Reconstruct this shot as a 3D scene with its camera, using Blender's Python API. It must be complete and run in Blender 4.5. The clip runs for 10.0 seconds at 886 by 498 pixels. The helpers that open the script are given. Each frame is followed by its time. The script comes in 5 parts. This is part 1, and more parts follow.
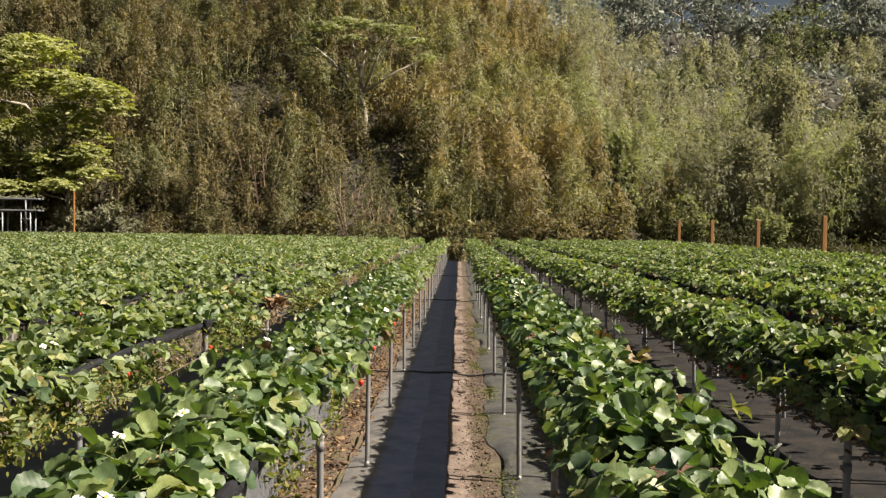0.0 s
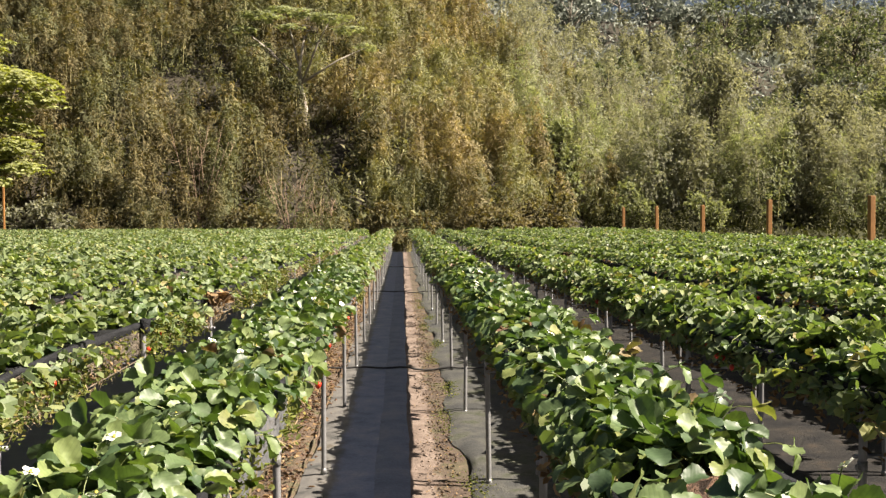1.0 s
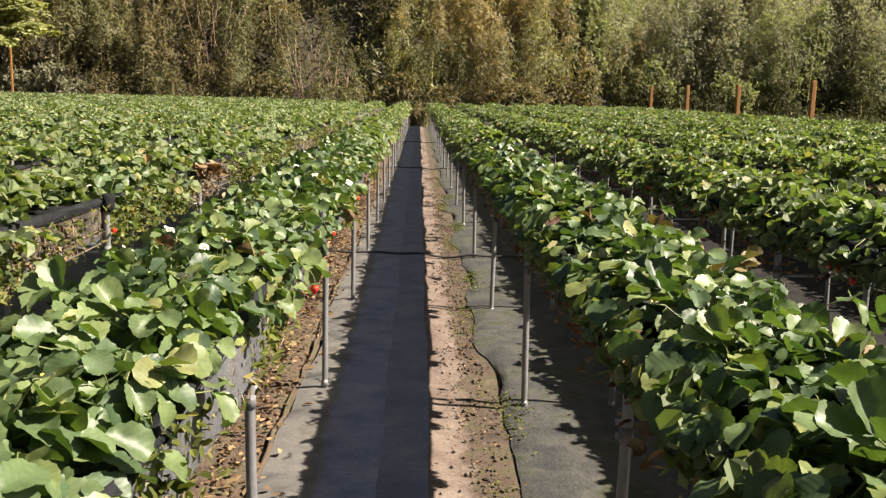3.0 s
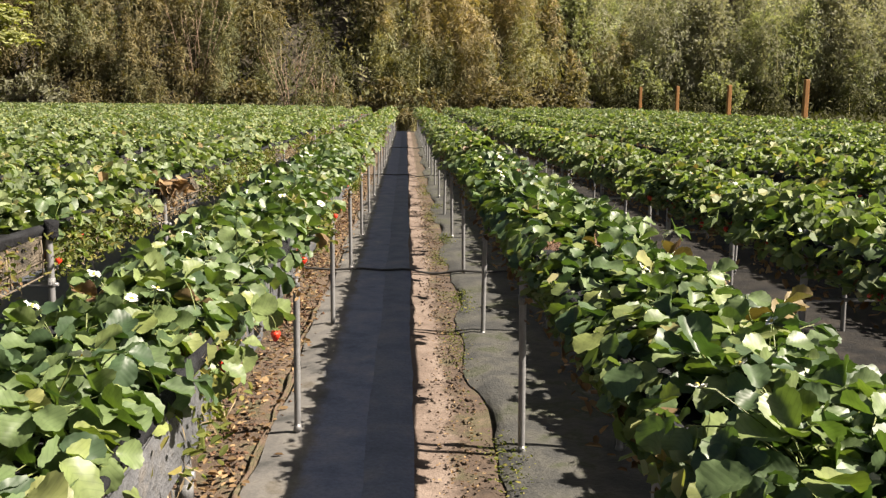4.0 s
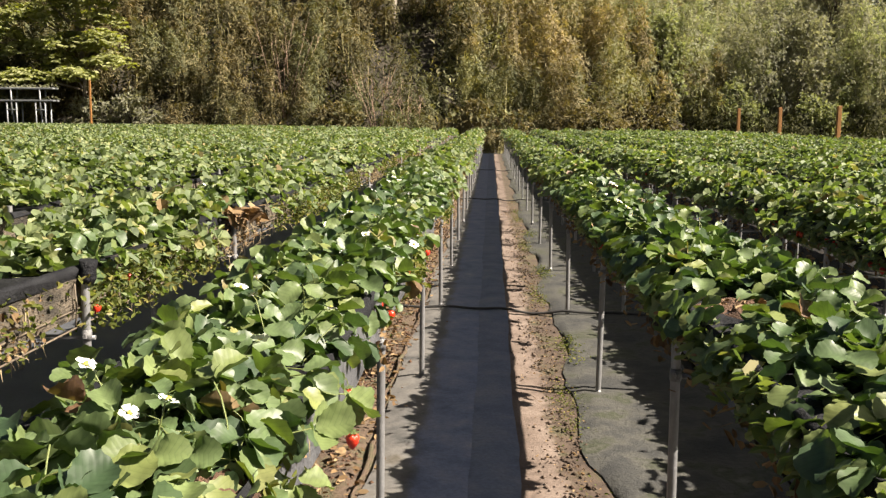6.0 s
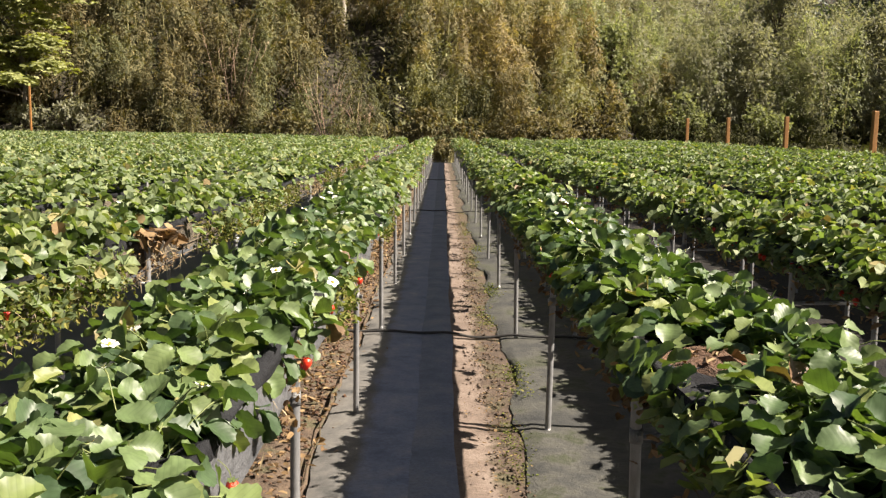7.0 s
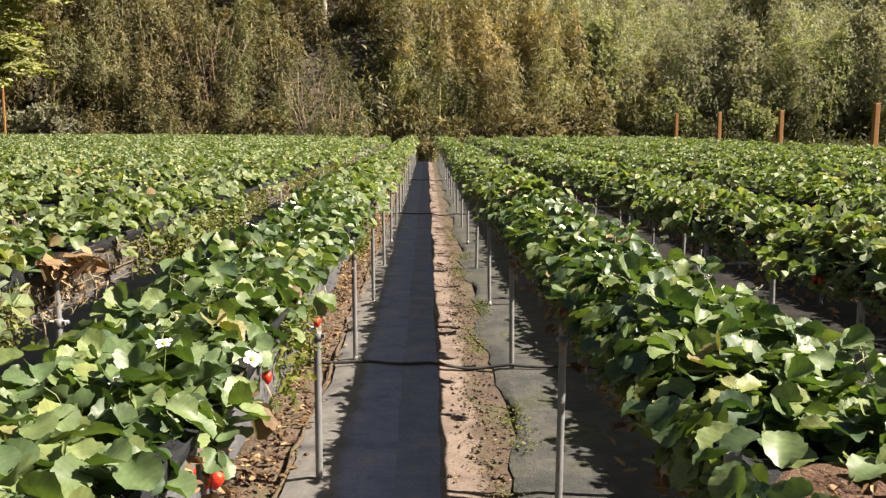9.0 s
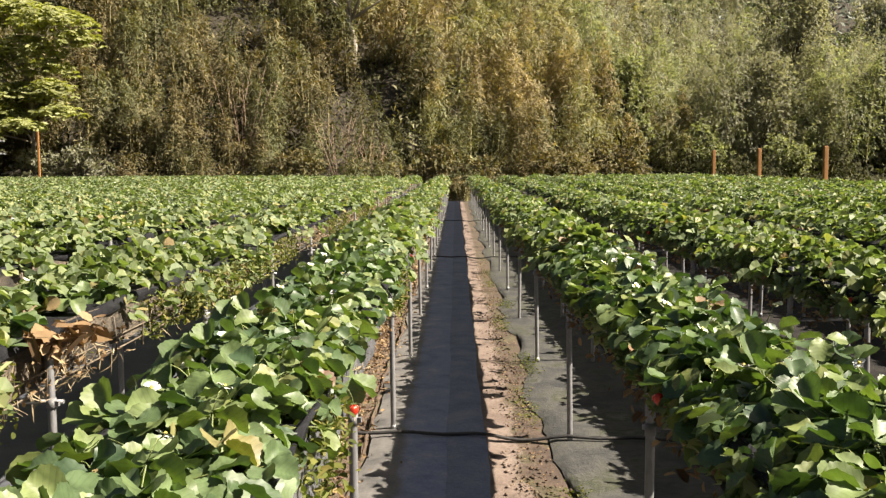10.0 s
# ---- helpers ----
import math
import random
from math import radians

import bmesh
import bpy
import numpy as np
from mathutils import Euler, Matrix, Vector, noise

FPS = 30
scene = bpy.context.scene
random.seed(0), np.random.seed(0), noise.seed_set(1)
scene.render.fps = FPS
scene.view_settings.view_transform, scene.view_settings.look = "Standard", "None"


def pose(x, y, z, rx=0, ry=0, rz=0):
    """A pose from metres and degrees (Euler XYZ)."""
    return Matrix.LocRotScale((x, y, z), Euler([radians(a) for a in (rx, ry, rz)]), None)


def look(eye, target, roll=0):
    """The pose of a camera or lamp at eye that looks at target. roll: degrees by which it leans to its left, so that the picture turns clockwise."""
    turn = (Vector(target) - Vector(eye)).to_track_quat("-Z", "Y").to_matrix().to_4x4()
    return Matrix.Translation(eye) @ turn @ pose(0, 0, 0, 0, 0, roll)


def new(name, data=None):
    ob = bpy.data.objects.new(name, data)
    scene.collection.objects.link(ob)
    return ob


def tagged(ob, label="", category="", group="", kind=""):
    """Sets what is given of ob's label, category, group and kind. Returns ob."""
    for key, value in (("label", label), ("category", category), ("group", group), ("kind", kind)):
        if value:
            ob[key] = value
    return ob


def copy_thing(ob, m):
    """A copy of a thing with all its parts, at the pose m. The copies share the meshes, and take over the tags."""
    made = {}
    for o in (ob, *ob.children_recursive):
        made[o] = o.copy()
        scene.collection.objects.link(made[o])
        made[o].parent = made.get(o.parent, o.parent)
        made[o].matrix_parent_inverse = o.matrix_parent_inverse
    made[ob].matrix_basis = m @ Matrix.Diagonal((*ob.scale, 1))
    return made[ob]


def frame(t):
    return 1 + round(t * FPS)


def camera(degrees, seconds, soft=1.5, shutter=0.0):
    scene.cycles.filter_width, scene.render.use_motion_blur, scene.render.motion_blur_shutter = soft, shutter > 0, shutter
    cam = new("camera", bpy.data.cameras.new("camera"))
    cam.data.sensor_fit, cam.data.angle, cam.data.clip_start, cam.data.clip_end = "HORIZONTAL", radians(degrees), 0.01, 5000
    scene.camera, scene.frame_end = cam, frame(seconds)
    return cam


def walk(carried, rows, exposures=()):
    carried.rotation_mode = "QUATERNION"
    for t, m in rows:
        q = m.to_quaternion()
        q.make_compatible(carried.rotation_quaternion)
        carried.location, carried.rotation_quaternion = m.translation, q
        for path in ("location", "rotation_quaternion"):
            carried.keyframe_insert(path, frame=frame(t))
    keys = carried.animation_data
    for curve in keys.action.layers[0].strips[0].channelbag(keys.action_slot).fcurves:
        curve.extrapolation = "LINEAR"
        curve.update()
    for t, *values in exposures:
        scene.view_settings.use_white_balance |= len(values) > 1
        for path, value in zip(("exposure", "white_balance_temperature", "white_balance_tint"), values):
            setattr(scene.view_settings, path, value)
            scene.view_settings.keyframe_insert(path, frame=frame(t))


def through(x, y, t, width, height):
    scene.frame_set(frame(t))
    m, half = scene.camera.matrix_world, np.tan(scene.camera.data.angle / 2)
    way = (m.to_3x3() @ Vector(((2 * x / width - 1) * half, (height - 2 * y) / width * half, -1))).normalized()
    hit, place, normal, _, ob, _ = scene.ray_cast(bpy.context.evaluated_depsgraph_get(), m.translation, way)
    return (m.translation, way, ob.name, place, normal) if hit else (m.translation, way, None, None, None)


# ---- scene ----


def turn(yaw, pitch, roll):
    """Camera turned left by yaw, up by pitch, leaning left by roll (degrees)."""
    return pose(0, 0, 0, 0, 0, yaw) @ pose(0, 0, 0, 90 + pitch) @ pose(0, 0, 0, 0, 0, roll)


cam = camera(50.76, 10.0, soft=1.35)
walk(cam, [
    (0.0, pose(0.093, -0.000, 1.425) @ turn(1.00, -1.31, 0.48)),
    (0.5, pose(0.088, 0.159, 1.409) @ turn(-0.94, -0.84, -0.04)),
    (1.0, pose(-0.004, 0.403, 1.397) @ turn(-2.52, -1.87, -0.48)),
    (1.5, pose(-0.057, 0.637, 1.371) @ turn(-2.80, -4.27, -0.14)),
    (2.0, pose(-0.067, 0.895, 1.354) @ turn(-2.28, -7.78, 1.44)),
    (2.5, pose(-0.041, 1.146, 1.329) @ turn(-0.94, -8.83, 1.44)),
    (3.8, pose(-0.030, 1.748, 1.342) @ turn(-3.13, -10.13, 0.51)),
    (4.0, pose(-0.001, 1.835, 1.349) @ turn(-2.28, -9.20, 0.31)),
    (4.5, pose(-0.002, 1.989, 1.335) @ turn(2.68, -7.84, -0.53)),
    (5.0, pose(-0.081, 2.203, 1.333) @ turn(4.41, -8.07, 0.04)),
    (5.5, pose(-0.130, 2.397, 1.327) @ turn(3.71, -7.70, 0.78)),
    (6.0, pose(-0.101, 2.619, 1.322) @ turn(2.85, -7.89, 0.37)),
    (6.2, pose(-0.074, 2.689, 1.326) @ turn(1.04, -7.70, 0.34)),
    (7.3, pose(-0.047, 3.164, 1.355) @ turn(-0.22, -7.18, 0.55)),
    (7.5, pose(-0.063, 3.245, 1.359) @ turn(-0.41, -7.01, 0.36)),
    (8.0, pose(-0.062, 3.434, 1.346) @ turn(-2.06, -7.25, -0.30)),
    (8.5, pose(-0.031, 3.676, 1.354) @ turn(-2.21, -7.80, 0.08)),
    (9.0, pose(-0.029, 3.885, 1.340) @ turn(-1.01, -7.47, -0.05)),
    (9.5, pose(-0.067, 4.175, 1.367) @ turn(-1.16, -6.70, -0.64)),
    (10.0, pose(-0.108, 4.435, 1.358) @ turn(0.83, -5.11, -0.58)),
], exposures=[(0.0, 1.25), (0.5, 1.58), (1.0, 1.63), (1.5, 1.82), (2.2, 1.54), (2.7, 1.44), (4.0, 1.5), (8.0, 1.54), (10.0, 1.6)])

# ---- world and sun: clear day, sun from the right of the rows and slightly behind, 44 degrees high ----
SUN_EL, SUN_AZ = 44.4, 100.0  # azimuth clockwise from +y
world = bpy.data.worlds.new("sky")
scene.world = world
world.use_nodes = True
_n = world.node_tree.nodes
_sky = _n.new("ShaderNodeTexSky")
_sky.sky_type = "NISHITA"
_sky.sun_disc = False
_sky.sun_elevation, _sky.sun_rotation = radians(SUN_EL), radians(SUN_AZ)
_sky.air_density, _sky.dust_density = 1.0, 6.0
_n["Background"].inputs["Strength"].default_value = 0.0215
world.node_tree.links.new(_sky.outputs[0], _n["Background"].inputs["Color"])
sun = new("sun", bpy.data.lights.new("sun", "SUN"))
sun.data.energy, sun.data.angle, sun.data.color = 5.6, radians(0.6), (1.0, 0.89, 0.75)
_d = Vector((math.sin(radians(SUN_AZ)) * math.cos(radians(SUN_EL)), math.cos(radians(SUN_AZ)) * math.cos(radians(SUN_EL)), math.sin(radians(SUN_EL))))
sun.matrix_world = look(_d * 60, (0, 0, 0))

# ---- materials ----
def nodes_of(name):
    m = bpy.data.materials.new(name)
    m.use_nodes = True
    t = m.node_tree
    return m, t, t.nodes["Principled BSDF"], t.links


def ramp(t, stops):
    r = t.nodes.new("ShaderNodeValToRGB")
    e = r.color_ramp.elements
    while len(e) < len(stops):
        e.new(0.5)
    for k, (p, c) in enumerate(stops):
        e[k].position, e[k].color = p, (*c, 1)
    return r


def noise_at(t, scale, detail=4, rough=0.6, coord="Object", stretch=None):
    c = t.nodes.new("ShaderNodeTexCoord")
    n = t.nodes.new("ShaderNodeTexNoise")
    n.inputs["Scale"].default_value, n.inputs["Detail"].default_value, n.inputs["Roughness"].default_value = scale, detail, rough
    if stretch:
        mp = t.nodes.new("ShaderNodeMapping")
        mp.inputs["Scale"].default_value = stretch
        t.links.new(c.outputs[coord], mp.inputs["Vector"])
        t.links.new(mp.outputs[0], n.inputs["Vector"])
    else:
        t.links.new(c.outputs[coord], n.inputs["Vector"])
    return n


def mix_rgb(t, kind, a, b, fac=1.0):
    x = t.nodes.new("ShaderNodeMix")
    x.data_type, x.blend_type = "RGBA", kind
    for sock, v in ((x.inputs["Factor"], fac), (x.inputs["A"], a), (x.inputs["B"], b)):
        if hasattr(v, "links"):
            t.links.new(v, sock)
        elif isinstance(v, tuple):
            sock.default_value = (*v, 1)
        else:
            sock.default_value = v
    return x.outputs["Result"]


def bump(t, p, height, strength, distance=0.01):
    b = t.nodes.new("ShaderNodeBump")
    b.inputs["Strength"].default_value, b.inputs["Distance"].default_value = strength, distance
    t.links.new(height, b.inputs["Height"])
    t.links.new(b.outputs[0], p.inputs["Normal"])


def surface(name, stops, scale, rough=0.8, metal=0.0, fine=None, bump_s=0.3, bump_d=0.01, stretch=None, spec=0.5):
    """Two noises: a broad one that picks the colour and a fine one for grain and relief."""
    m, t, p, l = nodes_of(name)
    a = noise_at(t, scale, 5, 0.62, stretch=stretch)
    b = noise_at(t, fine or scale * 9, 4, 0.7, stretch=stretch)
    r = ramp(t, stops)
    l.new(a.outputs["Fac"], r.inputs["Fac"])
    g = ramp(t, [(0.25, (0.72, 0.72, 0.72)), (0.75, (1.18, 1.18, 1.18))])
    l.new(b.outputs["Fac"], g.inputs["Fac"])
    l.new(mix_rgb(t, "MULTIPLY", r.outputs["Color"], g.outputs["Color"]), p.inputs["Base Color"])
    p.inputs["Roughness"].default_value, p.inputs["Metallic"].default_value = rough, metal
    p.inputs["Specular IOR Level"].default_value = spec
    bump(t, p, b.outputs["Fac"], bump_s, bump_d)
    return m


def leaf_mat(name, stops, per_island=True, rough=0.45, through=0.35, tint=(0.56, 0.70, 0.18), grain=14.0, veins=False, spec=0.5, mottle=(0.7, 1.25), patch=None):
    """Leaf: a random colour per leaf, mottled, glossy above and letting light through."""
    m, t, p, l = nodes_of(name)
    if per_island:
        rnd = t.nodes.new("ShaderNodeNewGeometry").outputs["Random Per Island"]
    else:
        rnd = t.nodes.new("ShaderNodeObjectInfo").outputs["Random"]
    r = ramp(t, stops)
    l.new(rnd, r.inputs["Fac"])
    n = noise_at(t, grain, 3, 0.6)
    g = ramp(t, [(0.3, (mottle[0],) * 3), (0.7, (mottle[1],) * 3)])
    l.new(n.outputs["Fac"], g.inputs["Fac"])
    col = mix_rgb(t, "MULTIPLY", r.outputs["Color"], g.outputs["Color"])
    if patch:
        pn = noise_at(t, patch, 3, 0.55)
        pr = ramp(t, [(0.30, (1.05, 0.96, 0.84)), (0.46, (1.02, 0.98, 0.88)), (0.58, (0.84, 0.98, 0.88)), (0.72, (1.04, 1.12, 0.82))])
        l.new(pn.outputs["Fac"], pr.inputs["Fac"])
        col = mix_rgb(t, "MULTIPLY", col, pr.outputs["Color"])
    if veins:
        uv = t.nodes.new("ShaderNodeUVMap")
        w = t.nodes.new("ShaderNodeTexWave")
        w.inputs["Scale"].default_value, w.inputs["Distortion"].default_value = 0.95, 0.8
        w.bands_direction = "Y"
        l.new(uv.outputs[0], w.inputs["Vector"])
        v = ramp(t, [(0.0, (0.84, 0.86, 0.82)), (0.10, (1, 1, 1)), (1, (1.03, 1.02, 1.02))])
        l.new(w.outputs["Fac"], v.inputs["Fac"])
        col = mix_rgb(t, "MULTIPLY", col, v.outputs["Color"])
        bump(t, p, w.outputs["Fac"], 0.05, 0.002)
    l.new(col, p.inputs["Base Color"])
    p.inputs["Roughness"].default_value = rough
    p.inputs["Specular IOR Level"].default_value = spec
    tr = t.nodes.new("ShaderNodeBsdfTranslucent")
    l.new(mix_rgb(t, "MULTIPLY", col, (tint[0] * 2.2, tint[1] * 2.2, tint[2] * 2.2)), tr.inputs["Color"])
    mx = t.nodes.new("ShaderNodeMixShader")
    mx.inputs[0].default_value = through
    l.new(p.outputs[0], mx.inputs[1])
    l.new(tr.outputs[0], mx.inputs[2])
    l.new(mx.outputs[0], t.nodes["Material Output"].inputs["Surface"])
    return m


BERRY_LEAF = [(0.0, (0.040, 0.070, 0.034)), (0.25, (0.078, 0.118, 0.051)), (0.6, (0.122, 0.168, 0.067)), (0.91, (0.165, 0.203, 0.074)), (0.968, (0.212, 0.212, 0.082)), (0.987, (0.20, 0.145, 0.075)), (1.0, (0.14, 0.08, 0.05))]
M_LEAF = leaf_mat("strawberry_leaf", BERRY_LEAF, False, 0.46, 0.20, veins=True, grain=30, spec=0.42)
M_LEAF_FAR = leaf_mat("strawberry_leaf_mass", [(0.0, (0.092, 0.124, 0.062)), (0.4, (0.150, 0.190, 0.088)), (0.8, (0.210, 0.246, 0.110)), (0.95, (0.255, 0.262, 0.108)), (0.988, (0.31, 0.255, 0.12)), (1.0, (0.21, 0.13, 0.075))], True, 0.55, 0.32, (0.57, 0.67, 0.20), grain=9, spec=0.36)
M_LEAF_FILL = leaf_mat("strawberry_leaf_below", BERRY_LEAF[:3] + [(0.99, (0.18, 0.205, 0.065))], True, 0.46, 0.20, veins=True, grain=30, spec=0.42)
M_STEM = surface("strawberry_stem", [(0.3, (0.11, 0.16, 0.045)), (0.7, (0.20, 0.21, 0.07))], 20, 0.5)
M_STRAW = leaf_mat("dry_straw", [(0.0, (0.16, 0.12, 0.07)), (0.5, (0.27, 0.21, 0.12)), (1.0, (0.38, 0.31, 0.19))], True, 0.8, 0.15, (0.5, 0.42, 0.22))
M_RUNNER = surface("pale_runner", [(0.3, (0.26, 0.30, 0.10)), (0.7, (0.38, 0.40, 0.16))], 20, 0.5)
M_PETAL = surface("white_petal", [(0.3, (0.80, 0.80, 0.76)), (0.7, (0.86, 0.86, 0.83))], 60, 0.6)
M_PISTIL = surface("yellow_pistil", [(0.3, (0.6, 0.42, 0.05)), (0.7, (0.7, 0.55, 0.1))], 200, 0.7)
M_BERRY = surface("ripe_berry", [(0.35, (0.55, 0.02, 0.012)), (0.62, (0.68, 0.05, 0.02)), (0.8, (0.75, 0.25, 0.08))], 22, 0.28, fine=160, bump_s=0.6, bump_d=0.003)
M_DRY = leaf_mat("dry_leaf", [(0.0, (0.09, 0.05, 0.022)), (0.5, (0.19, 0.12, 0.055)), (1.0, (0.30, 0.21, 0.11))], True, 0.85, 0.12, (0.5, 0.4, 0.2))
M_WEED = leaf_mat("trailing_weed", [(0.0, (0.06, 0.075, 0.016)), (0.6, (0.12, 0.135, 0.03)), (1.0, (0.20, 0.17, 0.05))], True, 0.7, 0.25, spec=0.2)
M_SIDE = surface("grimy_trough_cloth", [(0.30, (0.016, 0.015, 0.013)), (0.45, (0.055, 0.045, 0.032)), (0.58, (0.155, 0.125, 0.09)), (0.66, (0.09, 0.068, 0.046)), (0.78, (0.03, 0.026, 0.02))], 6, 0.9, fine=45, bump_s=0.8, bump_d=0.03, stretch=(1, 0.8, 2.0))
M_FILM = surface("black_mulch_film", [(0.35, (0.010, 0.010, 0.012)), (0.7, (0.026, 0.027, 0.030))], 7, 0.75, fine=60, bump_s=0.7, bump_d=0.02, spec=0.15)
# Black film for the right rows; the shade of their unlit side is included.
M_SIDE_DARK = surface("black_shaded_film", [(0.35, (0.012, 0.012, 0.013)), (0.6, (0.03, 0.027, 0.024)), (0.8, (0.07, 0.05, 0.035))], 5, 0.75, fine=45, bump_s=0.6, bump_d=0.02, spec=0.15)
M_SOIL = surface("brown_growing_soil", [(0.3, (0.07, 0.04, 0.025)), (0.7, (0.22, 0.12, 0.07))], 10, 0.95, fine=90, bump_s=0.9, bump_d=0.03)
M_POST = surface("galvanised_pipe", [(0.3, (0.20, 0.20, 0.205)), (0.6, (0.32, 0.32, 0.325)), (0.8, (0.24, 0.21, 0.18))], 9, 0.5, 0.45, fine=80, bump_s=0.15, bump_d=0.003, stretch=(1, 1, 0.3))
M_WIRE = surface("weathered_rod", [(0.3, (0.08, 0.062, 0.045)), (0.7, (0.20, 0.16, 0.11))], 12, 0.7)
M_CLIP = surface("grey_plastic_clip", [(0.3, (0.12, 0.12, 0.125)), (0.7, (0.21, 0.21, 0.21))], 30, 0.5)
M_HOSE = surface("black_hose", [(0.3, (0.015, 0.015, 0.016)), (0.7, (0.05, 0.046, 0.042))], 14, 0.55)
M_MAT = surface("woven_weed_mat", [(0.25, (0.045, 0.050, 0.062)), (0.5, (0.075, 0.080, 0.092)), (0.72, (0.12, 0.118, 0.115))], 2.4, 0.6, fine=70, bump_s=0.35, bump_d=0.004)
M_MAT_DUSTY = surface("dusty_weed_mat", [(0.30, (0.022, 0.023, 0.024)), (0.44, (0.042, 0.042, 0.039)), (0.53, (0.066, 0.064, 0.055)), (0.60, (0.036, 0.041, 0.021)), (0.68, (0.095, 0.09, 0.074)), (0.76, (0.20, 0.188, 0.16))], 3.4, 0.8, fine=45, bump_s=0.7, bump_d=0.012)
M_GROUND = surface("dark_field_soil", [(0.3, (0.022, 0.018, 0.012)), (0.55, (0.045, 0.036, 0.022)), (0.75, (0.038, 0.04, 0.014))], 0.35, 0.95, fine=14, bump_s=0.7, bump_d=0.05)
M_ORANGE = surface("orange_painted_timber", [(0.3, (0.26, 0.12, 0.032)), (0.7, (0.43, 0.205, 0.06))], 3, 0.7, fine=40, stretch=(1, 1, 0.15))
M_BARK = surface("pale_bark", [(0.3, (0.17, 0.14, 0.11)), (0.7, (0.42, 0.38, 0.32))], 2.5, 0.9, fine=25, bump_s=0.6, bump_d=0.03)
M_BARK_DARK = surface("dark_bark", [(0.3, (0.05, 0.04, 0.03)), (0.7, (0.14, 0.11, 0.08))], 2.5, 0.9, fine=25, bump_s=0.6, bump_d=0.03)
M_CULM = surface("bamboo_culm", [(0.3, (0.16, 0.15, 0.05)), (0.7, (0.34, 0.30, 0.13))], 1.2, 0.55, stretch=(1, 1, 0.3))
# The bamboo leaf colours below hold a little added blue for haze.
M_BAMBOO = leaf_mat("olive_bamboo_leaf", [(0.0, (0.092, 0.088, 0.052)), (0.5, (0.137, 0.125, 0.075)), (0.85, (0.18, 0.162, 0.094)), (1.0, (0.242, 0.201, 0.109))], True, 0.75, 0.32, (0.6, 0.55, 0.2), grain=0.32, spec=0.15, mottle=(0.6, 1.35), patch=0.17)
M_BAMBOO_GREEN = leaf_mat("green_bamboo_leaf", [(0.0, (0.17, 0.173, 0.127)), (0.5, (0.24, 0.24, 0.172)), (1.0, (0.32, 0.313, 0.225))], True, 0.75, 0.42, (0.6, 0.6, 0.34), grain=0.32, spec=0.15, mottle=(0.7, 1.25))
# Yellower and much lighter than the olive leaf: sunlit brightness is painted in.
M_BAMBOO_YELLOW_LIT = leaf_mat("yellow_sunlit_bamboo_leaf", [(0.0, (0.175, 0.157, 0.095)), (0.5, (0.234, 0.21, 0.132)), (0.85, (0.297, 0.26, 0.165)), (1.0, (0.36, 0.297, 0.18))], True, 0.75, 0.36, (0.6, 0.57, 0.22), grain=0.32, spec=0.15, mottle=(0.6, 1.35), patch=0.17)
M_TREE = leaf_mat("bright_tree_leaf", [(0.0, (0.19, 0.205, 0.08)), (0.6, (0.29, 0.30, 0.125)), (1.0, (0.37, 0.375, 0.18))], True, 0.6, 0.45, (0.65, 0.68, 0.16), grain=0.4, spec=0.3)
# Undergrowth leaf: the deep shade under the grove is in this dark colour.
M_SHADE_LEAF = leaf_mat("shade_dark_undergrowth_leaf", [(0.0, (0.03, 0.032, 0.014)), (0.6, (0.056, 0.056, 0.026)), (1.0, (0.09, 0.09, 0.04))], True, 0.8, 0.2, (0.5, 0.55, 0.2), grain=0.5, spec=0.1)
M_GROVE = leaf_mat("grove_leaf", [(0.0, (0.17, 0.19, 0.105)), (0.5, (0.25, 0.27, 0.145)), (1.0, (0.33, 0.34, 0.195))], True, 0.6, 0.42, (0.6, 0.62, 0.3), grain=0.5, spec=0.25, mottle=(0.6, 1.3))
# Upper-slope leaf: green lightened and greyed to hold some distance haze.
M_TREE_DARK = leaf_mat("hazed_tree_leaf", [(0.0, (0.085, 0.10, 0.060)), (0.6, (0.17, 0.185, 0.11)), (1.0, (0.27, 0.28, 0.17))], True, 0.7, 0.25, (0.55, 0.62, 0.25), grain=0.2, spec=0.15, mottle=(0.5, 1.4))
# Distance haze is mixed into this pale, greyed leaf colour.
M_TREE_HAZE = leaf_mat("hazed_far_leaf", [(0.0, (0.20, 0.22, 0.19)), (0.6, (0.25, 0.27, 0.235)), (1.0, (0.29, 0.31, 0.27))], True, 0.9, 0.2, (0.5, 0.52, 0.45), grain=0.2, spec=0.1)
M_TWIG = surface("reddish_bare_twig", [(0.3, (0.20, 0.12, 0.08)), (0.7, (0.38, 0.28, 0.20))], 2, 0.9)
M_RACK = surface("grey_rack_pipe", [(0.3, (0.17, 0.18, 0.19)), (0.7, (0.34, 0.36, 0.37))], 2, 0.5, 0.3)
M_SOIL_DARK = surface("dark_crumbly_soil", [(0.3, (0.065, 0.044, 0.03)), (0.5, (0.125, 0.085, 0.057)), (0.64, (0.085, 0.078, 0.038)), (0.8, (0.21, 0.15, 0.105))], 8.0, 0.95, fine=60, bump_s=0.9, bump_d=0.02)
M_FILM_GREY = surface("dusty_grey_film", [(0.3, (0.075, 0.078, 0.085)), (0.6, (0.12, 0.122, 0.13)), (0.8, (0.17, 0.15, 0.125))], 6, 0.5, fine=40, bump_s=0.6, bump_d=0.02)


